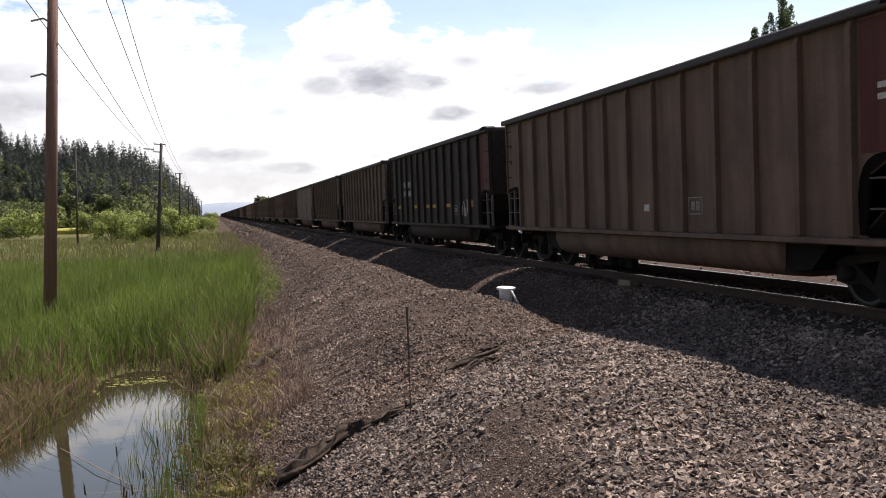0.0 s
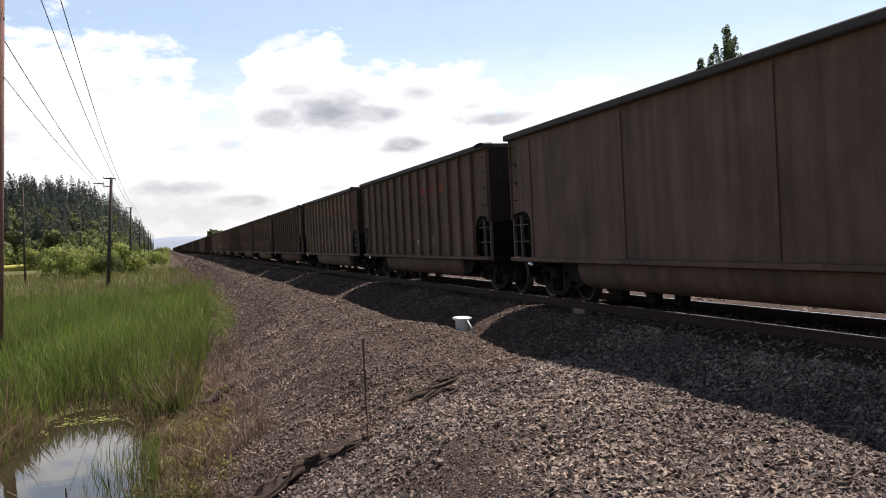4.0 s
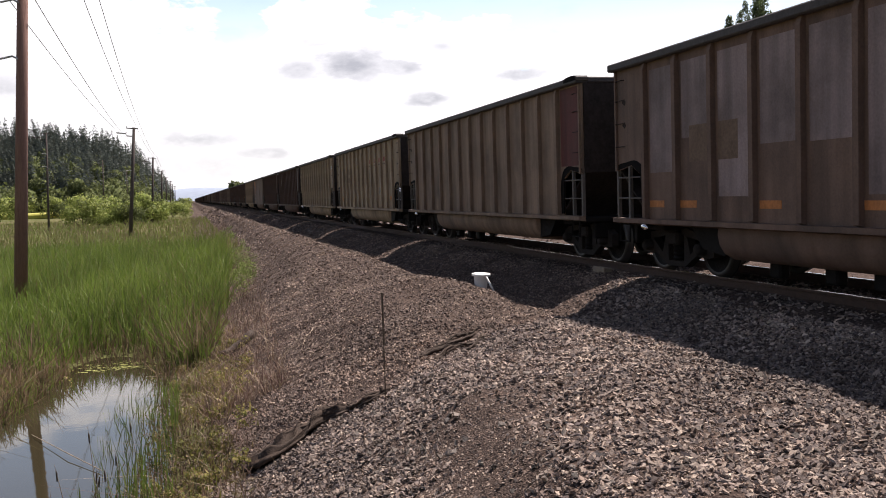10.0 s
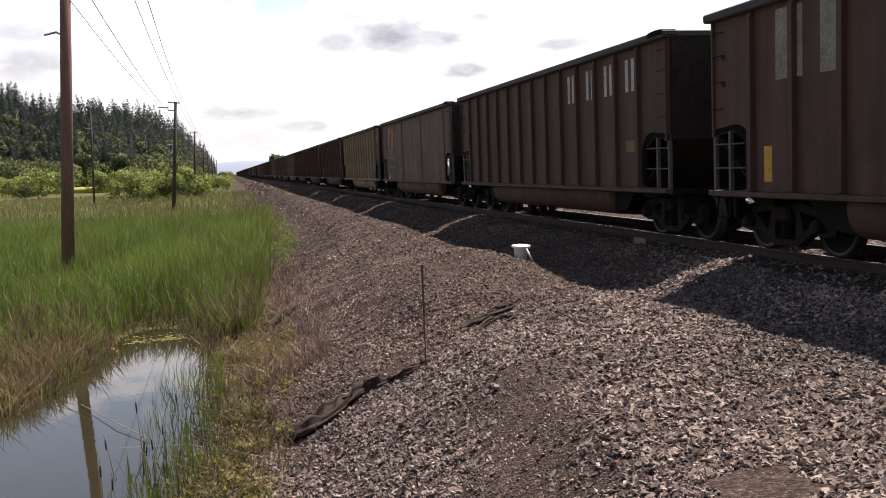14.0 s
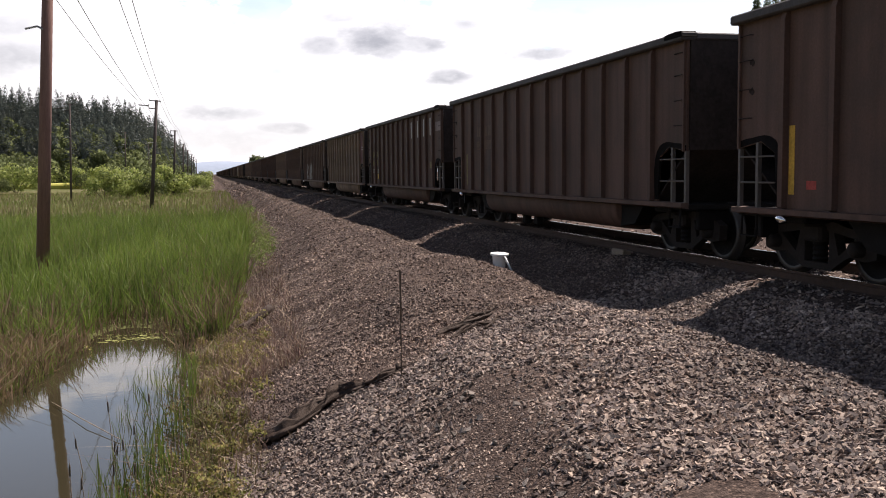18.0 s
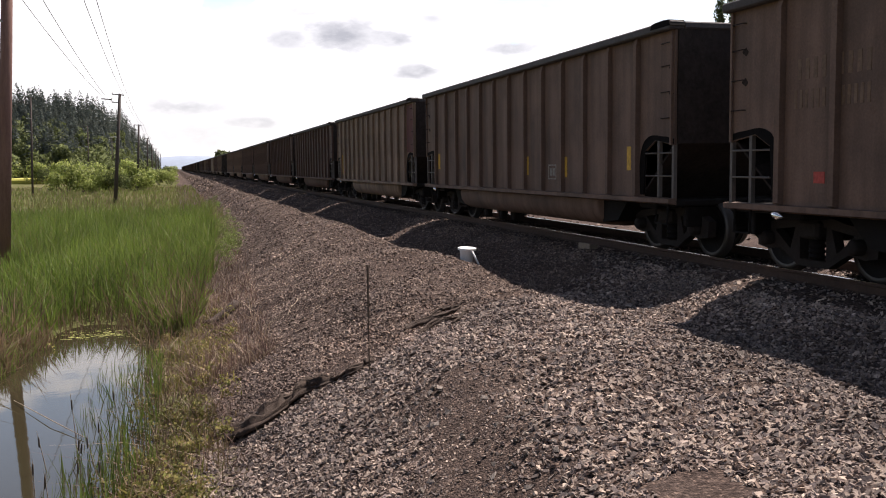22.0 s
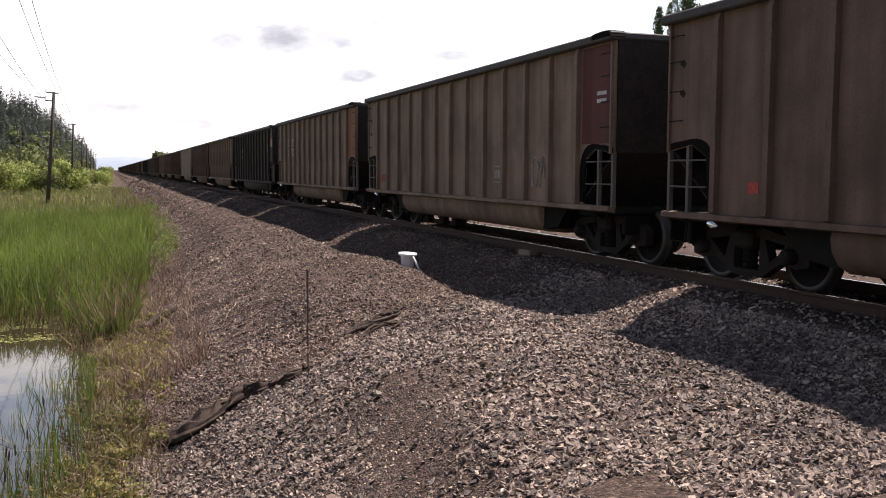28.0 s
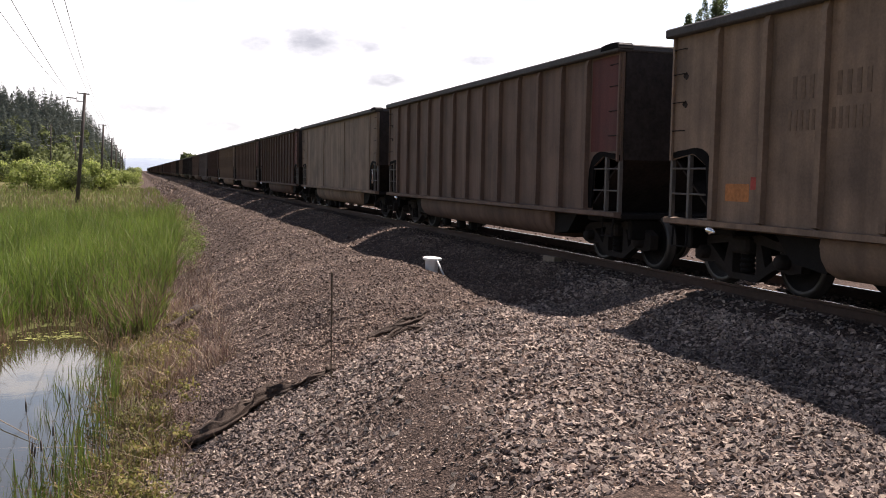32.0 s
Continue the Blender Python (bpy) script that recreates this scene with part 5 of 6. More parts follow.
def build_plants():
    r = np.random.RandomState(40)
    # tall green reeds behind the pond
    xy = dry_land(scatter(84000, -22, 3.0, 18.4, 62, 41, 0.6), -1.8)
    keep = (xy[:, 0] < 0.35 - 0.35 * np.clip((26 - xy[:, 1]) / 4, 0, 1) + toe(xy[:, 1]) + 0.3 * wave(xy[:, 1], 0 * xy[:, 1], 5, 7)) & (wave(xy[:, 0], xy[:, 1], 7, 8) > -1.1) & (xy[:, 0] > -0.45 * xy[:, 1])
    xy = xy[keep]
    dry = r.uniform(0, 1, len(xy)) < 0.13 + 0.2 * wave(xy[:, 0], xy[:, 1], 6, 14) + 0.1 * np.clip((24 - xy[:, 1]) / 4, 0, 1)
    old = xy[dry]
    xy = xy[~dry]
    blades("dead_reeds", old, r.uniform(0.5, 1.0, len(old)), r.uniform(0.015, 0.035, len(old)), M_DRY, "last year's brown reeds among the green", "reeds", 11, 0.4)
    blades("reeds", xy, r.uniform(0.7, 1.35, len(xy)) * np.clip(0.55 + (xy[:, 1] - 19) / 14, 0.5, 1.0), r.uniform(0.012, 0.03, len(xy)), M_REED, "dense bright green reeds in the wetland", "reeds", 1, 0.38)
    # brownish meadow grass farther off
    xy = scatter(26000, -70, 2.6, 56, 170, 43, 0.7)
    xy = xy[xy[:, 0] > -0.45 * xy[:, 1]]
    blades("meadow_grass", xy, r.uniform(0.4, 0.8, len(xy)), r.uniform(0.03, 0.07, len(xy)), M_MEADOW, "tall seeding pinkish-brown meadow grass", "grass", 2, 0.3)
    xy = scatter(16000, -70, 2.6, 56, 170, 44, 0.7)
    xy = xy[xy[:, 0] > -0.45 * xy[:, 1]]
    blades("meadow_grass", xy, r.uniform(0.3, 0.7, len(xy)), r.uniform(0.03, 0.07, len(xy)), M_REED, "green meadow grass in the wetland", "grass", 3, 0.3)
    # dead reeds at the water's edge
    xy = dry_land(scatter(2700, -9, -0.15, 17.5, 22.5, 45), -1.95)
    blades("dead_reeds", xy, r.uniform(0.2, 0.7, len(xy)), r.uniform(0.012, 0.03, len(xy)), M_DRY, "tangled dead brown reeds at the pond's edge", "reeds", 4, 0.45)
    xy = dry_land(scatter(7000, -9, -2.6, 9, 18, 46), -1.95)
    blades("dead_reeds", xy, r.uniform(0.2, 0.6, len(xy)), r.uniform(0.01, 0.025, len(xy)), M_DRY, "matted dead grass beside the pond", "reeds", 5, 0.7)
    xy = dry_land(scatter(5200, -6, -2.3, 12.8, 19.5, 52), -1.92)
    blades("dead_reeds", xy, r.uniform(0.15, 0.6, len(xy)), r.uniform(0.01, 0.025, len(xy)), M_DRY, "matted dead reeds on the pond's low shore", "reeds", 13, 0.8)
    xy = dry_land(scatter(2600, -6.5, -2.4, 12.5, 20, 53), -1.95)
    blades("shore_grass", xy, r.uniform(0.2, 0.55, len(xy)), r.uniform(0.008, 0.02, len(xy)), M_REED, "green grass and sedge on the pond's low shore", "grass", 16, 0.45)
    # green reeds standing at the bank side of the pond
    xy = scatter(900, -1.35, -0.3, 8.2, 16.5, 47)
    xy = xy[wave(xy[:, 0], xy[:, 1], 1.1, 9) > -0.25]
    blades("pond_reeds", xy, r.uniform(0.3, 0.7, len(xy)), r.uniform(0.01, 0.02, len(xy)), M_REED, "clump of green reeds along the pond", "reeds", 6, 0.2)
    xy = creeping(scatter(3000, -1.2, 0.5, 7.0, 17, 48), 80, 0.1)
    blades("pond_grass", xy, r.uniform(0.08, 0.3, len(xy)), r.uniform(0.008, 0.02, len(xy)), M_DRY, "dry grass at the foot of the gravel bank", "grass", 7, 0.5)
    xy = creeping(scatter(4200, -0.7, 1.2, 8, 23, 51), 81, 0.0)
    blades("brambles", xy, r.uniform(0.08, 0.3, len(xy)), r.uniform(0.006, 0.016, len(xy)), M_BRAMBLE, "bare reddish-brown brambles at the bank's foot", "brambles", 12, 2.0)
    # low weeds on the bank's foot
    xy = scatter(8500, -1.0, 0.85, 6.0, 26, 49, 0.3)
    xy = creeping(xy[wave(xy[:, 0], xy[:, 1], 1.6, 10) > -0.1], 82)
    blades("weeds", xy, r.uniform(0.06, 0.26, len(xy)), r.uniform(0.015, 0.04, len(xy)), M_WEED, "low olive-green weeds creeping up the bank", "weeds", 8, 0.6)
    xy = scatter(6000, 0.0, 1.3, 14, 110, 50, 0.8)
    xy[:, 0] += toe(xy[:, 1])
    blades("weeds", xy, r.uniform(0.1, 0.4, len(xy)), r.uniform(0.008, 0.02, len(xy)), M_BRAMBLE, "dry brambles and twigs on the bank's foot", "weeds", 9, 0.8)


build_plants()


def build_cattails():
    """Last year's cattails and a few new ones standing at the pond's near shore."""
    rnd = random.Random(71)
    for k in range(11):
        x, y = rnd.uniform(-1.5, -0.7), rnd.uniform(9.0, 12.0)
        z = max(on_ground(x, y), -1.9)
        h, lean = rnd.uniform(0.35, 0.8), rnd.uniform(-0.12, 0.12)
        c = thing("cattail", "dry cattail with a dark brown head at the pond", "cattail", "cattails", at=pose(x, y, z - 0.05, rnd.uniform(-6, 6), rnd.uniform(-6, 6), 0))
        part("stalk", Geo().tube([(0, 0, 0), (lean * 0.4, 0, h * 0.6), (lean, 0, h + 0.16)], [0.006, 0.005, 0.002], 5), M_TWIG, c)
        g = Geo().turn([(0.0, h - 0.04), (0.008, h - 0.03), (0.01, h + 0.05), (0.008, h + 0.08), (0.0, h + 0.09)], 8, "z")
        head = part("head", g, M_BARK, c, "dark brown seed head", smooth=True)
        head.location.x = lean * 0.82


build_cattails()


def build_algae():
    r = np.random.RandomState(3)
    g = Geo()
    for _ in range(260):
        x, y = r.normal(-1.6, 0.8), 19.6 + abs(r.normal(0, 0.5)) - 0.3 * r.rand()
        s, n = r.uniform(0.008, 0.03), 7
        q = r.uniform(1.0, 3.0)
        g.add([(x + q * s * r.uniform(0.4, 1.4) * math.cos(a), y + s * r.uniform(0.4, 1.4) * math.sin(a), -1.826 + 0.004 * r.rand()) for a in [6.283 * k / n for k in range(n)]], [tuple(range(n))])
    tagged(new("pond_scum", g.mesh("pond_scum", M_ALGAE)), "yellow-green algae floating at the pond's far edge", "algae", kind="stuff")


build_algae()


def leaf_cloud(centres, radii, per, size, seed, squash=1.0):
    """Small tilted leaf quads filling lumpy crowns."""
    r = np.random.RandomState(seed)
    v, out = [], []
    for (cx, cy, cz), rad in zip(centres, radii):
        d = r.normal(0, 1, (per, 3))
        d /= np.linalg.norm(d, axis=1)[:, None]
        q = np.array([cx, cy, cz]) + d * (rad * r.uniform(0.45, 1.0, (per, 1)) ** 0.6) * [1, 1, squash]
        a, b = r.normal(0, 1, (per, 3)), r.normal(0, 1, (per, 3))
        a /= np.linalg.norm(a, axis=1)[:, None]
        b -= a * (a * b).sum(1)[:, None]
        b /= np.linalg.norm(b, axis=1)[:, None]
        s = size * r.uniform(0.6, 1.4, (per, 1))
        v.append(np.stack([q - a * s - b * s * 0.6, q + a * s - b * s * 0.6, q + a * s * 0.7 + b * s * 0.6, q - a * s * 0.7 + b * s * 0.6], 1))
        o = d + r.normal(0, 0.35, (per, 3)) + [0, 0, 0.25]
        out.append(np.repeat(o / np.linalg.norm(o, axis=1)[:, None], 4, 0))
    v, out = np.concatenate(v).reshape(-1, 3), np.concatenate(out)
    return v, facing(v, np.arange(len(v)).reshape(-1, 4), out), out


def build_shrubs():
    rnd = random.Random(12)
    spots = [(-9 - 2.2 * i + rnd.uniform(-2, 2), rnd.uniform(170, 230), rnd.uniform(2.0, 4.2)) for i in range(26)]
    spots += [(rnd.uniform(-14, -5), rnd.uniform(115, 185), rnd.uniform(1.6, 4.0)) for _ in range(20)]
    spots += [(rnd.uniform(-5, -0.5), rnd.uniform(190, 420), rnd.uniform(1.5, 3.6)) for _ in range(20)]
    spots += [(rnd.uniform(-60, -28), rnd.uniform(140, 200), rnd.uniform(2.5, 5.0)) for _ in range(16)]
    for i, (x, y, h) in enumerate(spots):
        z, h = on_ground(x, y), 1.3 * h
        b = thing("shrub", "sunlit yellow-green bushy shrub in the meadow", "shrub", "shrubs along the meadow", at=pose(x, y, z))
        cs = [(rnd.uniform(-0.8, 0.8) * h * 0.5, rnd.uniform(-0.6, 0.6) * h * 0.5, h * rnd.uniform(0.25, 0.75)) for _ in range(9)]
        v, f, out = leaf_cloud(cs, [h * rnd.uniform(0.2, 0.34) for _ in cs], 190, 0.025 * h, 100 + i)
        part("leaves", raw_mesh("leaves", v, f, M_BUSH if i % 4 else M_LEAFY, True, out), None, b)
        for c in cs[:3]:
            part("stem", Geo().tube([(0, 0, -0.2), (c[0] * 0.5, c[1] * 0.5, c[2] * 0.5), c], [0.05, 0.035, 0.015], 5), M_BARK, b)


build_shrubs()


def build_bank_weeds():
    """Small-leaved weeds among the dry grass at the bank's foot, and brighter clumps farther along it."""
    rnd = random.Random(14)
    cs, rs = [], []
    for _ in range(210):
        y = 7.2 + 13 * rnd.random() ** 1.4
        x = float(bank_edge(y)) + 0.2 * math.sin(3 * y) - rnd.expovariate(1.8) + 0.05
        cs.append((x, y, on_ground(x, y) + rnd.uniform(0.04, 0.16)))
        rs.append(rnd.uniform(0.07, 0.2))
    v, f, out = leaf_cloud(cs, rs, 46, 0.016, 15, 0.8)
    tagged(new("weeds", raw_mesh("weeds", v, f, M_WEED, True, out)), "small-leaved olive weeds at the bank's foot", "weeds", kind="stuff")
    cs, rs = [], []
    for _ in range(40):
        y = rnd.uniform(29, 80)
        x = 0.75 + float(toe(y)) + rnd.uniform(-0.5, 0.45)
        for _ in range(4):
            cs.append((x + rnd.uniform(-0.2, 0.2), y + rnd.uniform(-0.3, 0.3), on_ground(x, y) + rnd.uniform(0.1, 0.5)))
            rs.append(rnd.uniform(0.12, 0.3))
    v, f, out = leaf_cloud(cs, rs, 110, 0.013, 16, 0.9)
    tagged(new("weeds", raw_mesh("weeds", v, f, M_REED, True, out)), "bright green leafy weeds along the bank's edge", "weeds", kind="stuff")


build_bank_weeds()


def conifer_sprays(seed, n=170):
    """A spire one metre tall, of small tilted sprays thinning to the tip."""
    r = np.random.RandomState(seed)
    u = r.uniform(0.06, 1.0, n) ** 0.85
    a = r.uniform(0, 6.283, n)
    rad = (0.2 * (1 - u) ** 0.62 + 0.006) * r.uniform(0.45, 1.1, n)
    q = np.stack([rad * np.cos(a), rad * np.sin(a), u], -1)
    out = np.stack([np.cos(a), np.sin(a), -0.5 + 0 * a], -1)
    side = np.stack([-np.sin(a), np.cos(a), r.uniform(-0.3, 0.3, n)], -1)
    s = (0.036 * (1.15 - u) + 0.012)[:, None] * r.uniform(0.7, 1.4, (n, 1))
    v = np.stack([q - out * s, q + side * s * 0.7, q + out * s * 1.3, q - side * s * 0.7], 1).reshape(-1, 3)
    way = np.stack([np.cos(a), np.sin(a), 0.35 + 0 * a], -1) + r.normal(0, 0.22, (n, 3))
    way = np.repeat(way / np.linalg.norm(way, axis=1)[:, None], 4, 0)
    return v, facing(v, np.arange(len(v)).reshape(-1, 4), way), way


RIDGE = ([0.3, 1.0, 1.3, 1.75, 2.4, 3.0, 3.6, 4.8, 7, 9, 10, 11.3, 12.1, 17], [0.5, 1.0, 1.65, 2.2, 3.0, 3.55, 3.9, 4.5, 4.65, 4.7, 4.85, 5.5, 5.9, 6.3])   # bearing from the track, height of the tree tops, in degrees


def build_woods():
    """The wooded ridge beside the wetland."""
    rnd = random.Random(21)
    firs = [conifer_sprays(s) for s in range(6)]
    fir_v, fir_f, fir_n = zip(*firs)
    v, f, ways, o = [], [], [], 0
    lv, lr = [], []
    for i in range(1750):
        az = rnd.uniform(0.9, 17.0)
        front = 330 + 40 * math.sin(az * 0.7) + (3.9 / max(az, 0.9) - 1) * 330 * (az < 3.9)
        d = front + rnd.uniform(0, 190)
        x, y = -d * math.sin(radians(az)), d * math.cos(radians(az))
        crest = 1.5 + d * math.tan(radians(float(np.interp(az, *RIDGE)) + 0.12 * math.sin(az * 5.1)))
        depth = (d - front) / 190
        h = rnd.uniform(9, 16)
        z = -1 + max(0, crest - 10.0) * depth ** 0.8 * rnd.uniform(0.85, 1.0)
        if rnd.random() < 0.2 * (depth < 0.55):
            lv.append((x, y, z + h * 0.35))
            lr.append(h * 0.24)
            lv.append((x + rnd.uniform(-2, 2), y, z + h * 0.55))
            lr.append(h * 0.18)
            continue
        k = rnd.randrange(6)
        a = rnd.uniform(0, 6.28)
        c, s = math.cos(a), math.sin(a)
        p = fir_v[k] * [h * rnd.uniform(0.8, 1.15), h * rnd.uniform(0.8, 1.15), h]
        v.append(np.stack([p[:, 0] * c - p[:, 1] * s + x, p[:, 0] * s + p[:, 1] * c + y, p[:, 2] + z - 1], -1))
        q = fir_n[k]
        ways.append(np.stack([q[:, 0] * c - q[:, 1] * s, q[:, 0] * s + q[:, 1] * c, q[:, 2]], -1))
        f.append(fir_f[k] + o)
        o += len(p)
    me = raw_mesh("conifer_woods", np.concatenate(v), np.concatenate(f), M_HAZEDFIR, True, np.concatenate(ways))
    tagged(new("conifer_woods", me), "dark conifer forest covering the ridge", "forest", kind="stuff")
    for i in range(90):
        az = rnd.uniform(1.5, 16)
        d = (300 if az > 3.9 else 300 * 3.9 / az) + rnd.uniform(-25, 25)
        h = rnd.uniform(3, 10)
        lv.append((-d * math.sin(radians(az)), d * math.cos(radians(az)), -1 + h * 0.5))
        lr.append(h * 0.55)
    vv, ff, out = leaf_cloud(lv, lr, 300, 0.38, 5)
    tagged(new("broadleaf_woods", raw_mesh("broadleaf_woods", vv, ff, M_LEAFY, True, out)), "lighter green broadleaf trees along the forest's foot", "forest", kind="stuff")
    # the slope that the forest stands on
    g = Geo()
    n = 26
    rows = []
    for i in range(n):
        az = 0.9 + 17 * i / (n - 1)
        front = 335 + 40 * math.sin(az * 0.7) + (3.9 / max(az, 0.9) - 1) * 330 * (az < 3.9)
        row = []
        for j, t in enumerate((0.0, 0.3, 0.65, 1.0, 1.5)):
            d = front + 190 * t
            crest = 1.5 + d * math.tan(radians(float(np.interp(az, *RIDGE))))
            row.append((-d * math.sin(radians(az)), d * math.cos(radians(az)), -3.0 + max(0, crest - 21) * min(1, t) ** 0.8))
        rows.append(row)
    vs = [p for row in rows for p in row]
    g.add(vs, [(i * 5 + j, i * 5 + j + 1, (i + 1) * 5 + j + 1, (i + 1) * 5 + j) for i in range(n - 1) for j in range(4)])
    tagged(new("hillside", g.mesh("hillside", M_HAZEDFIR, True)), "dark wooded hillside beyond the meadow", "hill", kind="structure")


build_woods()


def build_poplar():
    x, y = 33.6, 50.0
    rnd = random.Random(31)
    t = thing("poplar_tree", "tall poplar with upright leafy branches behind the train", "tree", at=pose(x, y, -1))
    g = Geo().tube([(0, 0, 0), (0.1, 0, 6), (0, 0.1, 12.5)], [0.28, 0.2, 0.05], 10)
    cs, rs = [], []
    for k in range(13):
        a, r0, top = rnd.uniform(0, 6.28), rnd.uniform(0.2, 2.4), 0
        top = 14.3 - r0 * 0.85 + rnd.uniform(-0.7, 0.5)
        bx, by = r0 * math.cos(a), r0 * math.sin(a)
        g.tube([(0, 0, 3 + 0.3 * k), (bx * 0.7, by * 0.7, 6 + 0.2 * k), (bx, by, top)], [0.08, 0.05, 0.012], 5)
        for j in range(18):
            u = j / 17
            cs.append((bx + rnd.uniform(-0.15, 0.15), by + rnd.uniform(-0.15, 0.15), top - u * 3.6))
            rs.append(0.08 + 0.2 * math.sin(math.pi * min(1, u + 0.12)))
    part("trunk", g, M_BARK, t)
    v, f, out = leaf_cloud(cs, rs, 60, 0.05, 6, 1.6)
    part("crown", raw_mesh("crown", v, f, M_POPLAR, True, out), None, t)


build_poplar()


def build_far():
    rnd = random.Random(8)
    t = thing("round_tree", "distant round dark green broadleaf tree beyond the train", "tree", at=pose(20.0, 405, -1))
    cs = [(rnd.uniform(-2.6, 2.6), rnd.uniform(-2, 2), rnd.uniform(5.5, 8.6)) for _ in range(14)]
    v, f, out = leaf_cloud(cs, [1.7] * 14, 160, 0.4, 7)
    part("crown", raw_mesh("crown", v, f, M_LEAFY, True, out), None, t)
    part("trunk", Geo().tube([(0, 0, 0), (0, 0, 6)], [0.35, 0.2], 8), M_BARK, t)
    # blue hills on the horizon, the haze put into their base colour
    m = simple("hazed_hills", (0.27, 0.32, 0.4), 1.0, scale=0.004, vary=0.12, relief=0.0)
    g = Geo()
    n = 90
    vs = []
    for i in range(n):
        az = -24 + 60 * i / (n - 1)
        h = 26 + 14 * noise.noise((az * 0.16, 0.3, 0)) + 9 * noise.noise((az * 0.6, 2.1, 0)) + 26 * math.exp(-((az - 0.2) / 2.6) ** 2)
        for d, k in ((3600, -6), (3700, h * 0.6), (3900, h), (4300, -6)):
            vs.append((d * math.sin(radians(az)), d * math.cos(radians(az)), k))
    g.add(vs, [(i * 4 + j, i * 4 + j + 1, (i + 1) * 4 + j + 1, (i + 1) * 4 + j) for i in range(n - 1) for j in range(3)])
    tagged(new("backdrop", g.mesh("backdrop", m, True)), "hazy blue hills on the horizon", "hills", kind="structure")
    # a sunlit crop field and low buildings at the forest's foot
    g = Geo().box(-46, -20, 232, 275, -1.8, -0.5, 0.3)
    tagged(new("crop_field", g.mesh("crop_field", simple("yellow_crop", (0.36, 0.34, 0.07), 0.9, scale=0.4))), "bright yellow-green flowering field beyond the shrubs", "field", kind="structure")


build_far()


# ---- loose stones ----
def stone_shape(r):
    c = np.array([(x, y, z) for x in (-1, 1) for y in (-1, 1) for z in (-1, 1)], float)
    c = c * r.uniform(0.25, 1.0, (8, 3))
    c *= [1.2, r.uniform(0.5, 0.95), r.uniform(0.2, 0.5)]
    return c


STONE_F = np.array([(0, 1, 3), (0, 3, 2), (4, 6, 7), (4, 7, 5), (0, 4, 5), (0, 5, 1), (2, 3, 7), (2, 7, 6), (0, 2, 6), (0, 6, 4), (1, 5, 7), (1, 7, 3)])


def spread_stones(xy, size, r):
    n = len(xy)
    forms = np.array([stone_shape(r) for _ in range(40)])
    p = forms[r.randint(0, 40, n)] * size[:, None, None]
    for i, j, amp in ((0, 1, 3.14), (1, 2, 0.92), (0, 2, 0.92)):
        a = r.uniform(-amp, amp, n)[:, None]
        u, w = p[:, :, i].copy(), p[:, :, j].copy()
        p[:, :, i], p[:, :, j] = u * np.cos(a) - w * np.sin(a), u * np.sin(a) + w * np.cos(a)
    p[:, :, 0] += xy[:, 0][:, None]
    p[:, :, 1] += xy[:, 1][:, None]
    p[:, :, 2] += (ground_z(xy[:, 0], xy[:, 1]) + size * 0.22)[:, None]
    return p.reshape(-1, 3), (np.arange(n)[:, None, None] * 8 + STONE_F).reshape(-1, 3)


def is_heap(x, y):
    """The loose lighter rock in front of the fallen fence; behind it the bank is finer and darker."""
    return y < 10.9 + np.maximum(0, x - 2.2) * 0.85 + 0.35 * wave(x, y, 1.4, 66)


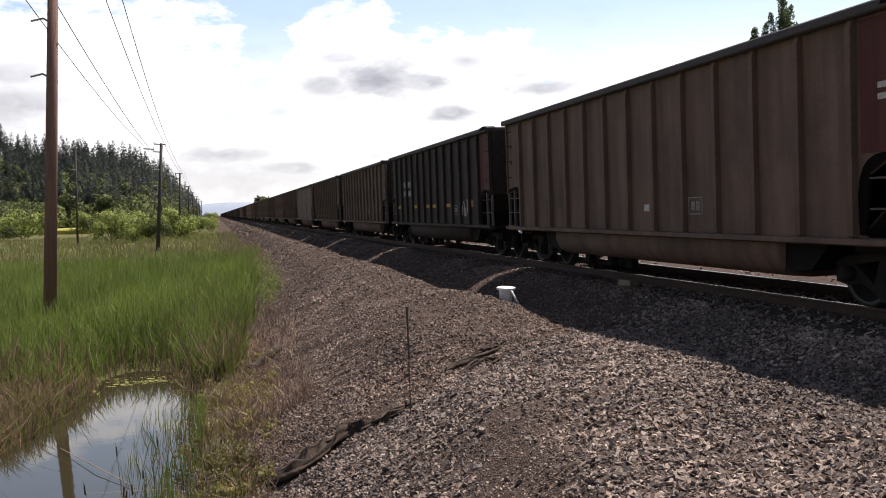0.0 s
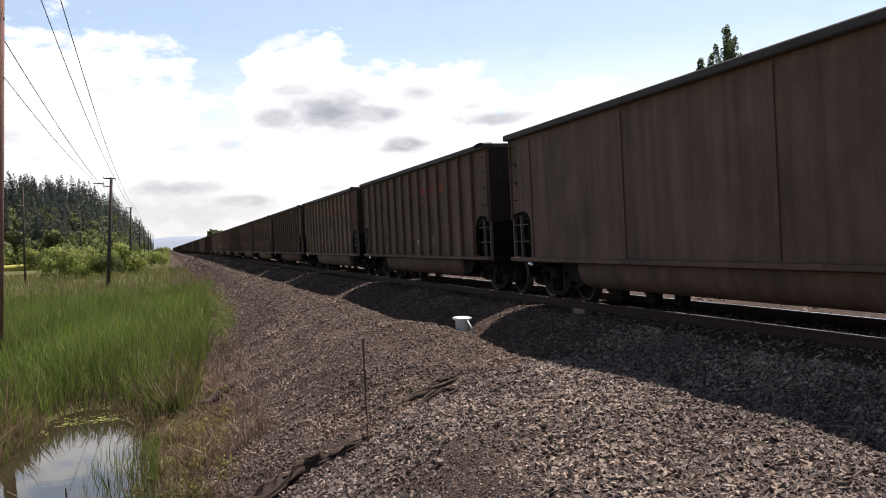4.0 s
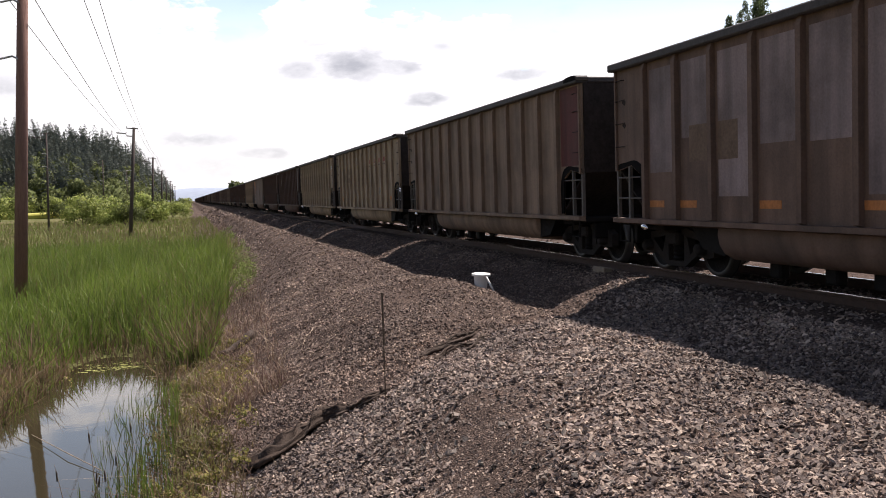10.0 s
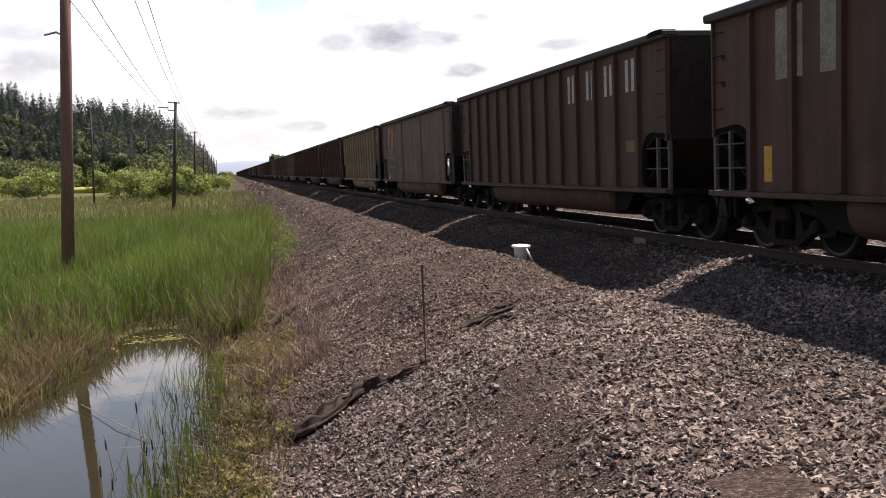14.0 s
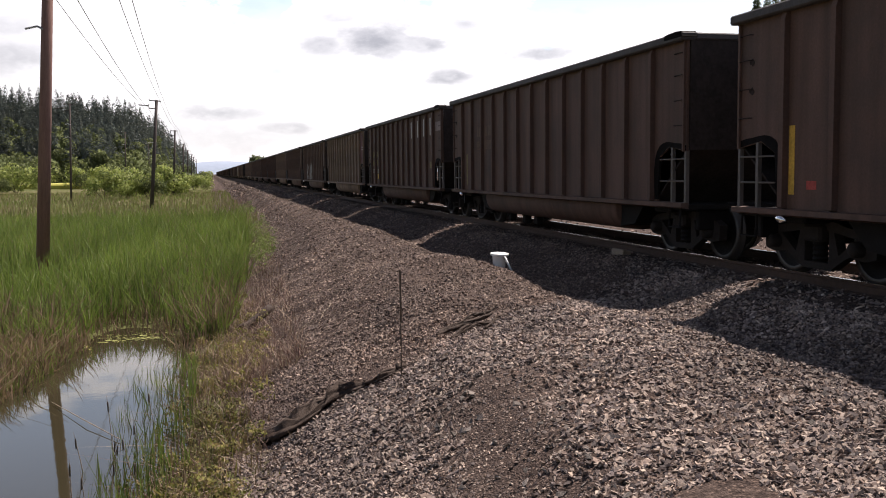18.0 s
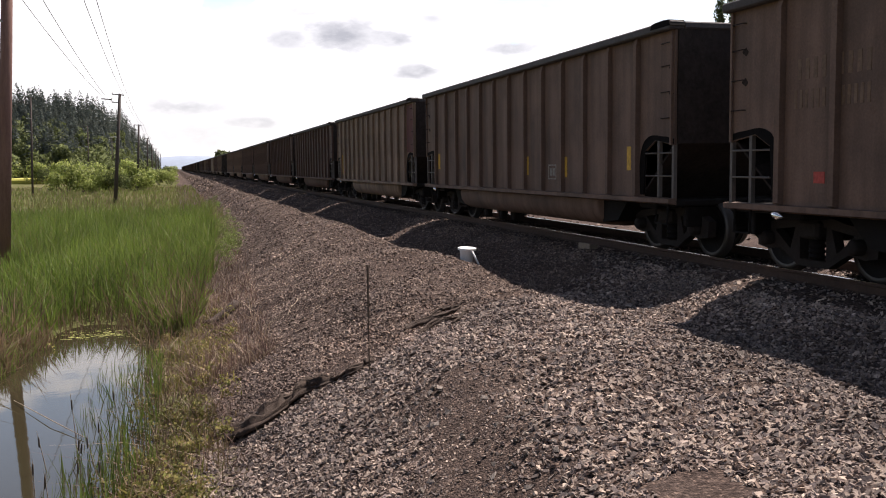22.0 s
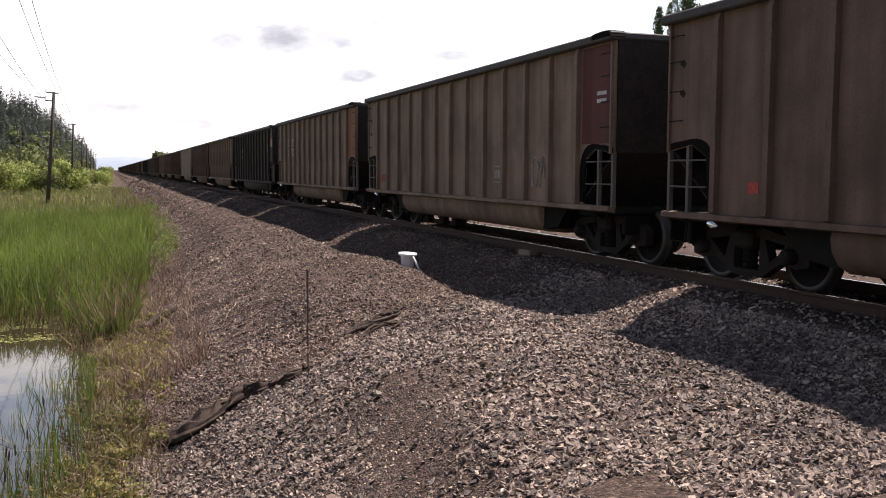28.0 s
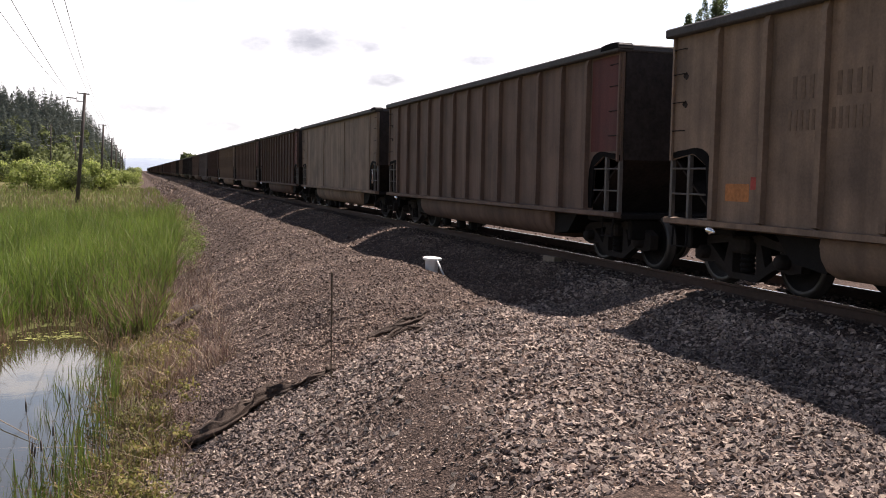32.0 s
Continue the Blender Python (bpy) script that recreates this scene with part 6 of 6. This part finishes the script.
def build_stones():
    r = np.random.RandomState(77)
    heap, bank = [], []
    for n, x0, x1, y0, y1, lo, hi in ((100000, 0.0, 7.4, 4.3, 13.0, 0.009, 0.035), (52000, 0.2, 7.6, 12.0, 24, 0.013, 0.04), (16000, 7.0, 10.95, 4, 34, 0.018, 0.042), (30000, 0.2, 3.4, 10.2, 24, 0.011, 0.034),
                                      (26000, 0.6, 7.6, 24, 48, 0.018, 0.044), (15000, 1.2, 7.6, 48, 110, 0.036, 0.07), (6000, 2.4, 7.6, 110, 280, 0.1, 0.18), (5000, -1.5, 2.0, 3.5, 8, 0.012, 0.03), (5000, 10.9, 14, 4, 60, 0.03, 0.055), (4500, 14, 40, 2, 70, 0.05, 0.1)):
        xy = scatter(n, x0, x1, y0, y1, r.randint(9999), 0.25)
        x, y = xy[:, 0], xy[:, 1]
        dirt = 0.8 * wave(x, y, 2.6, 61) + 0.5 * wave(x, y, 0.8, 62)
        dirt = dirt + 0.7 * wave(y + 0.25 * x, 0 * x, 0.9, 64) * np.clip((2.6 - x) / 0.6, 0, 1)
        light = is_heap(x, y)
        bare = bell(x, y, 2.95, 4.85, 0.42, 0.36) + 0.25 * wave(x, y, 0.3, 63) > 0.5
        along = np.clip((y - 5.2) / 3.0, 0, 1)
        fines = np.exp(-(((x - 1.6 - 0.95 * along) / 0.5) ** 2)) * (y < 8.6)
        foot = r.uniform(0, 1, n) < np.clip((x - toe(y) - bank_edge(y) + 0.55) / 0.6, 0.0, 1)
        keep = (r.uniform(-1.4, 1.0, n) < dirt + np.where(light, 0.6, 0.25)) & ~bare & foot & (r.uniform(0, 1, n) > 0.45 * fines)
        size = (r.uniform(0, 1, n) ** np.where(light, 1.8, 2.0) * (hi - lo) + lo) * np.where(light | (y > 24), 1.0, 0.82) * (1 - 0.5 * fines)
        heap.append((xy[keep & light], size[keep & light]))
        bank.append((xy[keep & ~light], size[keep & ~light]))
    for name, sets, m, label in (("gravel", heap, M_STONES, "loose crushed grey and tan rock heaped on the bank"), ("bank_gravel", bank, M_SLOPE, "finer dark grey-brown rock covering the slope and ballast")):
        v, f = spread_stones(np.concatenate([a for a, _ in sets]), np.concatenate([b for _, b in sets]), r)
        tagged(new(name, raw_mesh(name, v, f, m)), label, "gravel", kind="stuff")
    # the nearest larger stones, one by one
    shapes = []
    for k in range(12):
        vv, ff = spread_stones(np.zeros((1, 2)), np.array([1.0]), r)
        vv = vv - vv.mean(0)
        shapes.append(raw_mesh("stone", vv, ff, M_ROCK))
    bed = thing("stone_bed", "larger loose grey and tan stones on the gravel bank", "stones", kind="structure")
    for k in range(300):
        x, y = r.uniform(1.2, 5.6), r.uniform(5.0, 10.5)
        s = r.uniform(0.022, 0.046)
        if bell(x, y, 2.95, 4.85, 0.45, 0.4) > 0.3:
            y += 1.2
        ob = new("stone", shapes[k % 12])
        ob.parent = bed
        ob.location, ob.scale = (x, y, on_ground(x, y) + 0.3 * s), (s, s, s)
        ob.rotation_euler = (r.uniform(-0.3, 0.3), r.uniform(-0.3, 0.3), r.uniform(0, 6.28))


M_ROCK = simple("rock", (0.16, 0.135, 0.118), 0.85, scale=3, vary=0.3, relief=0.4, rnd=0.6)
build_stones()
motions()
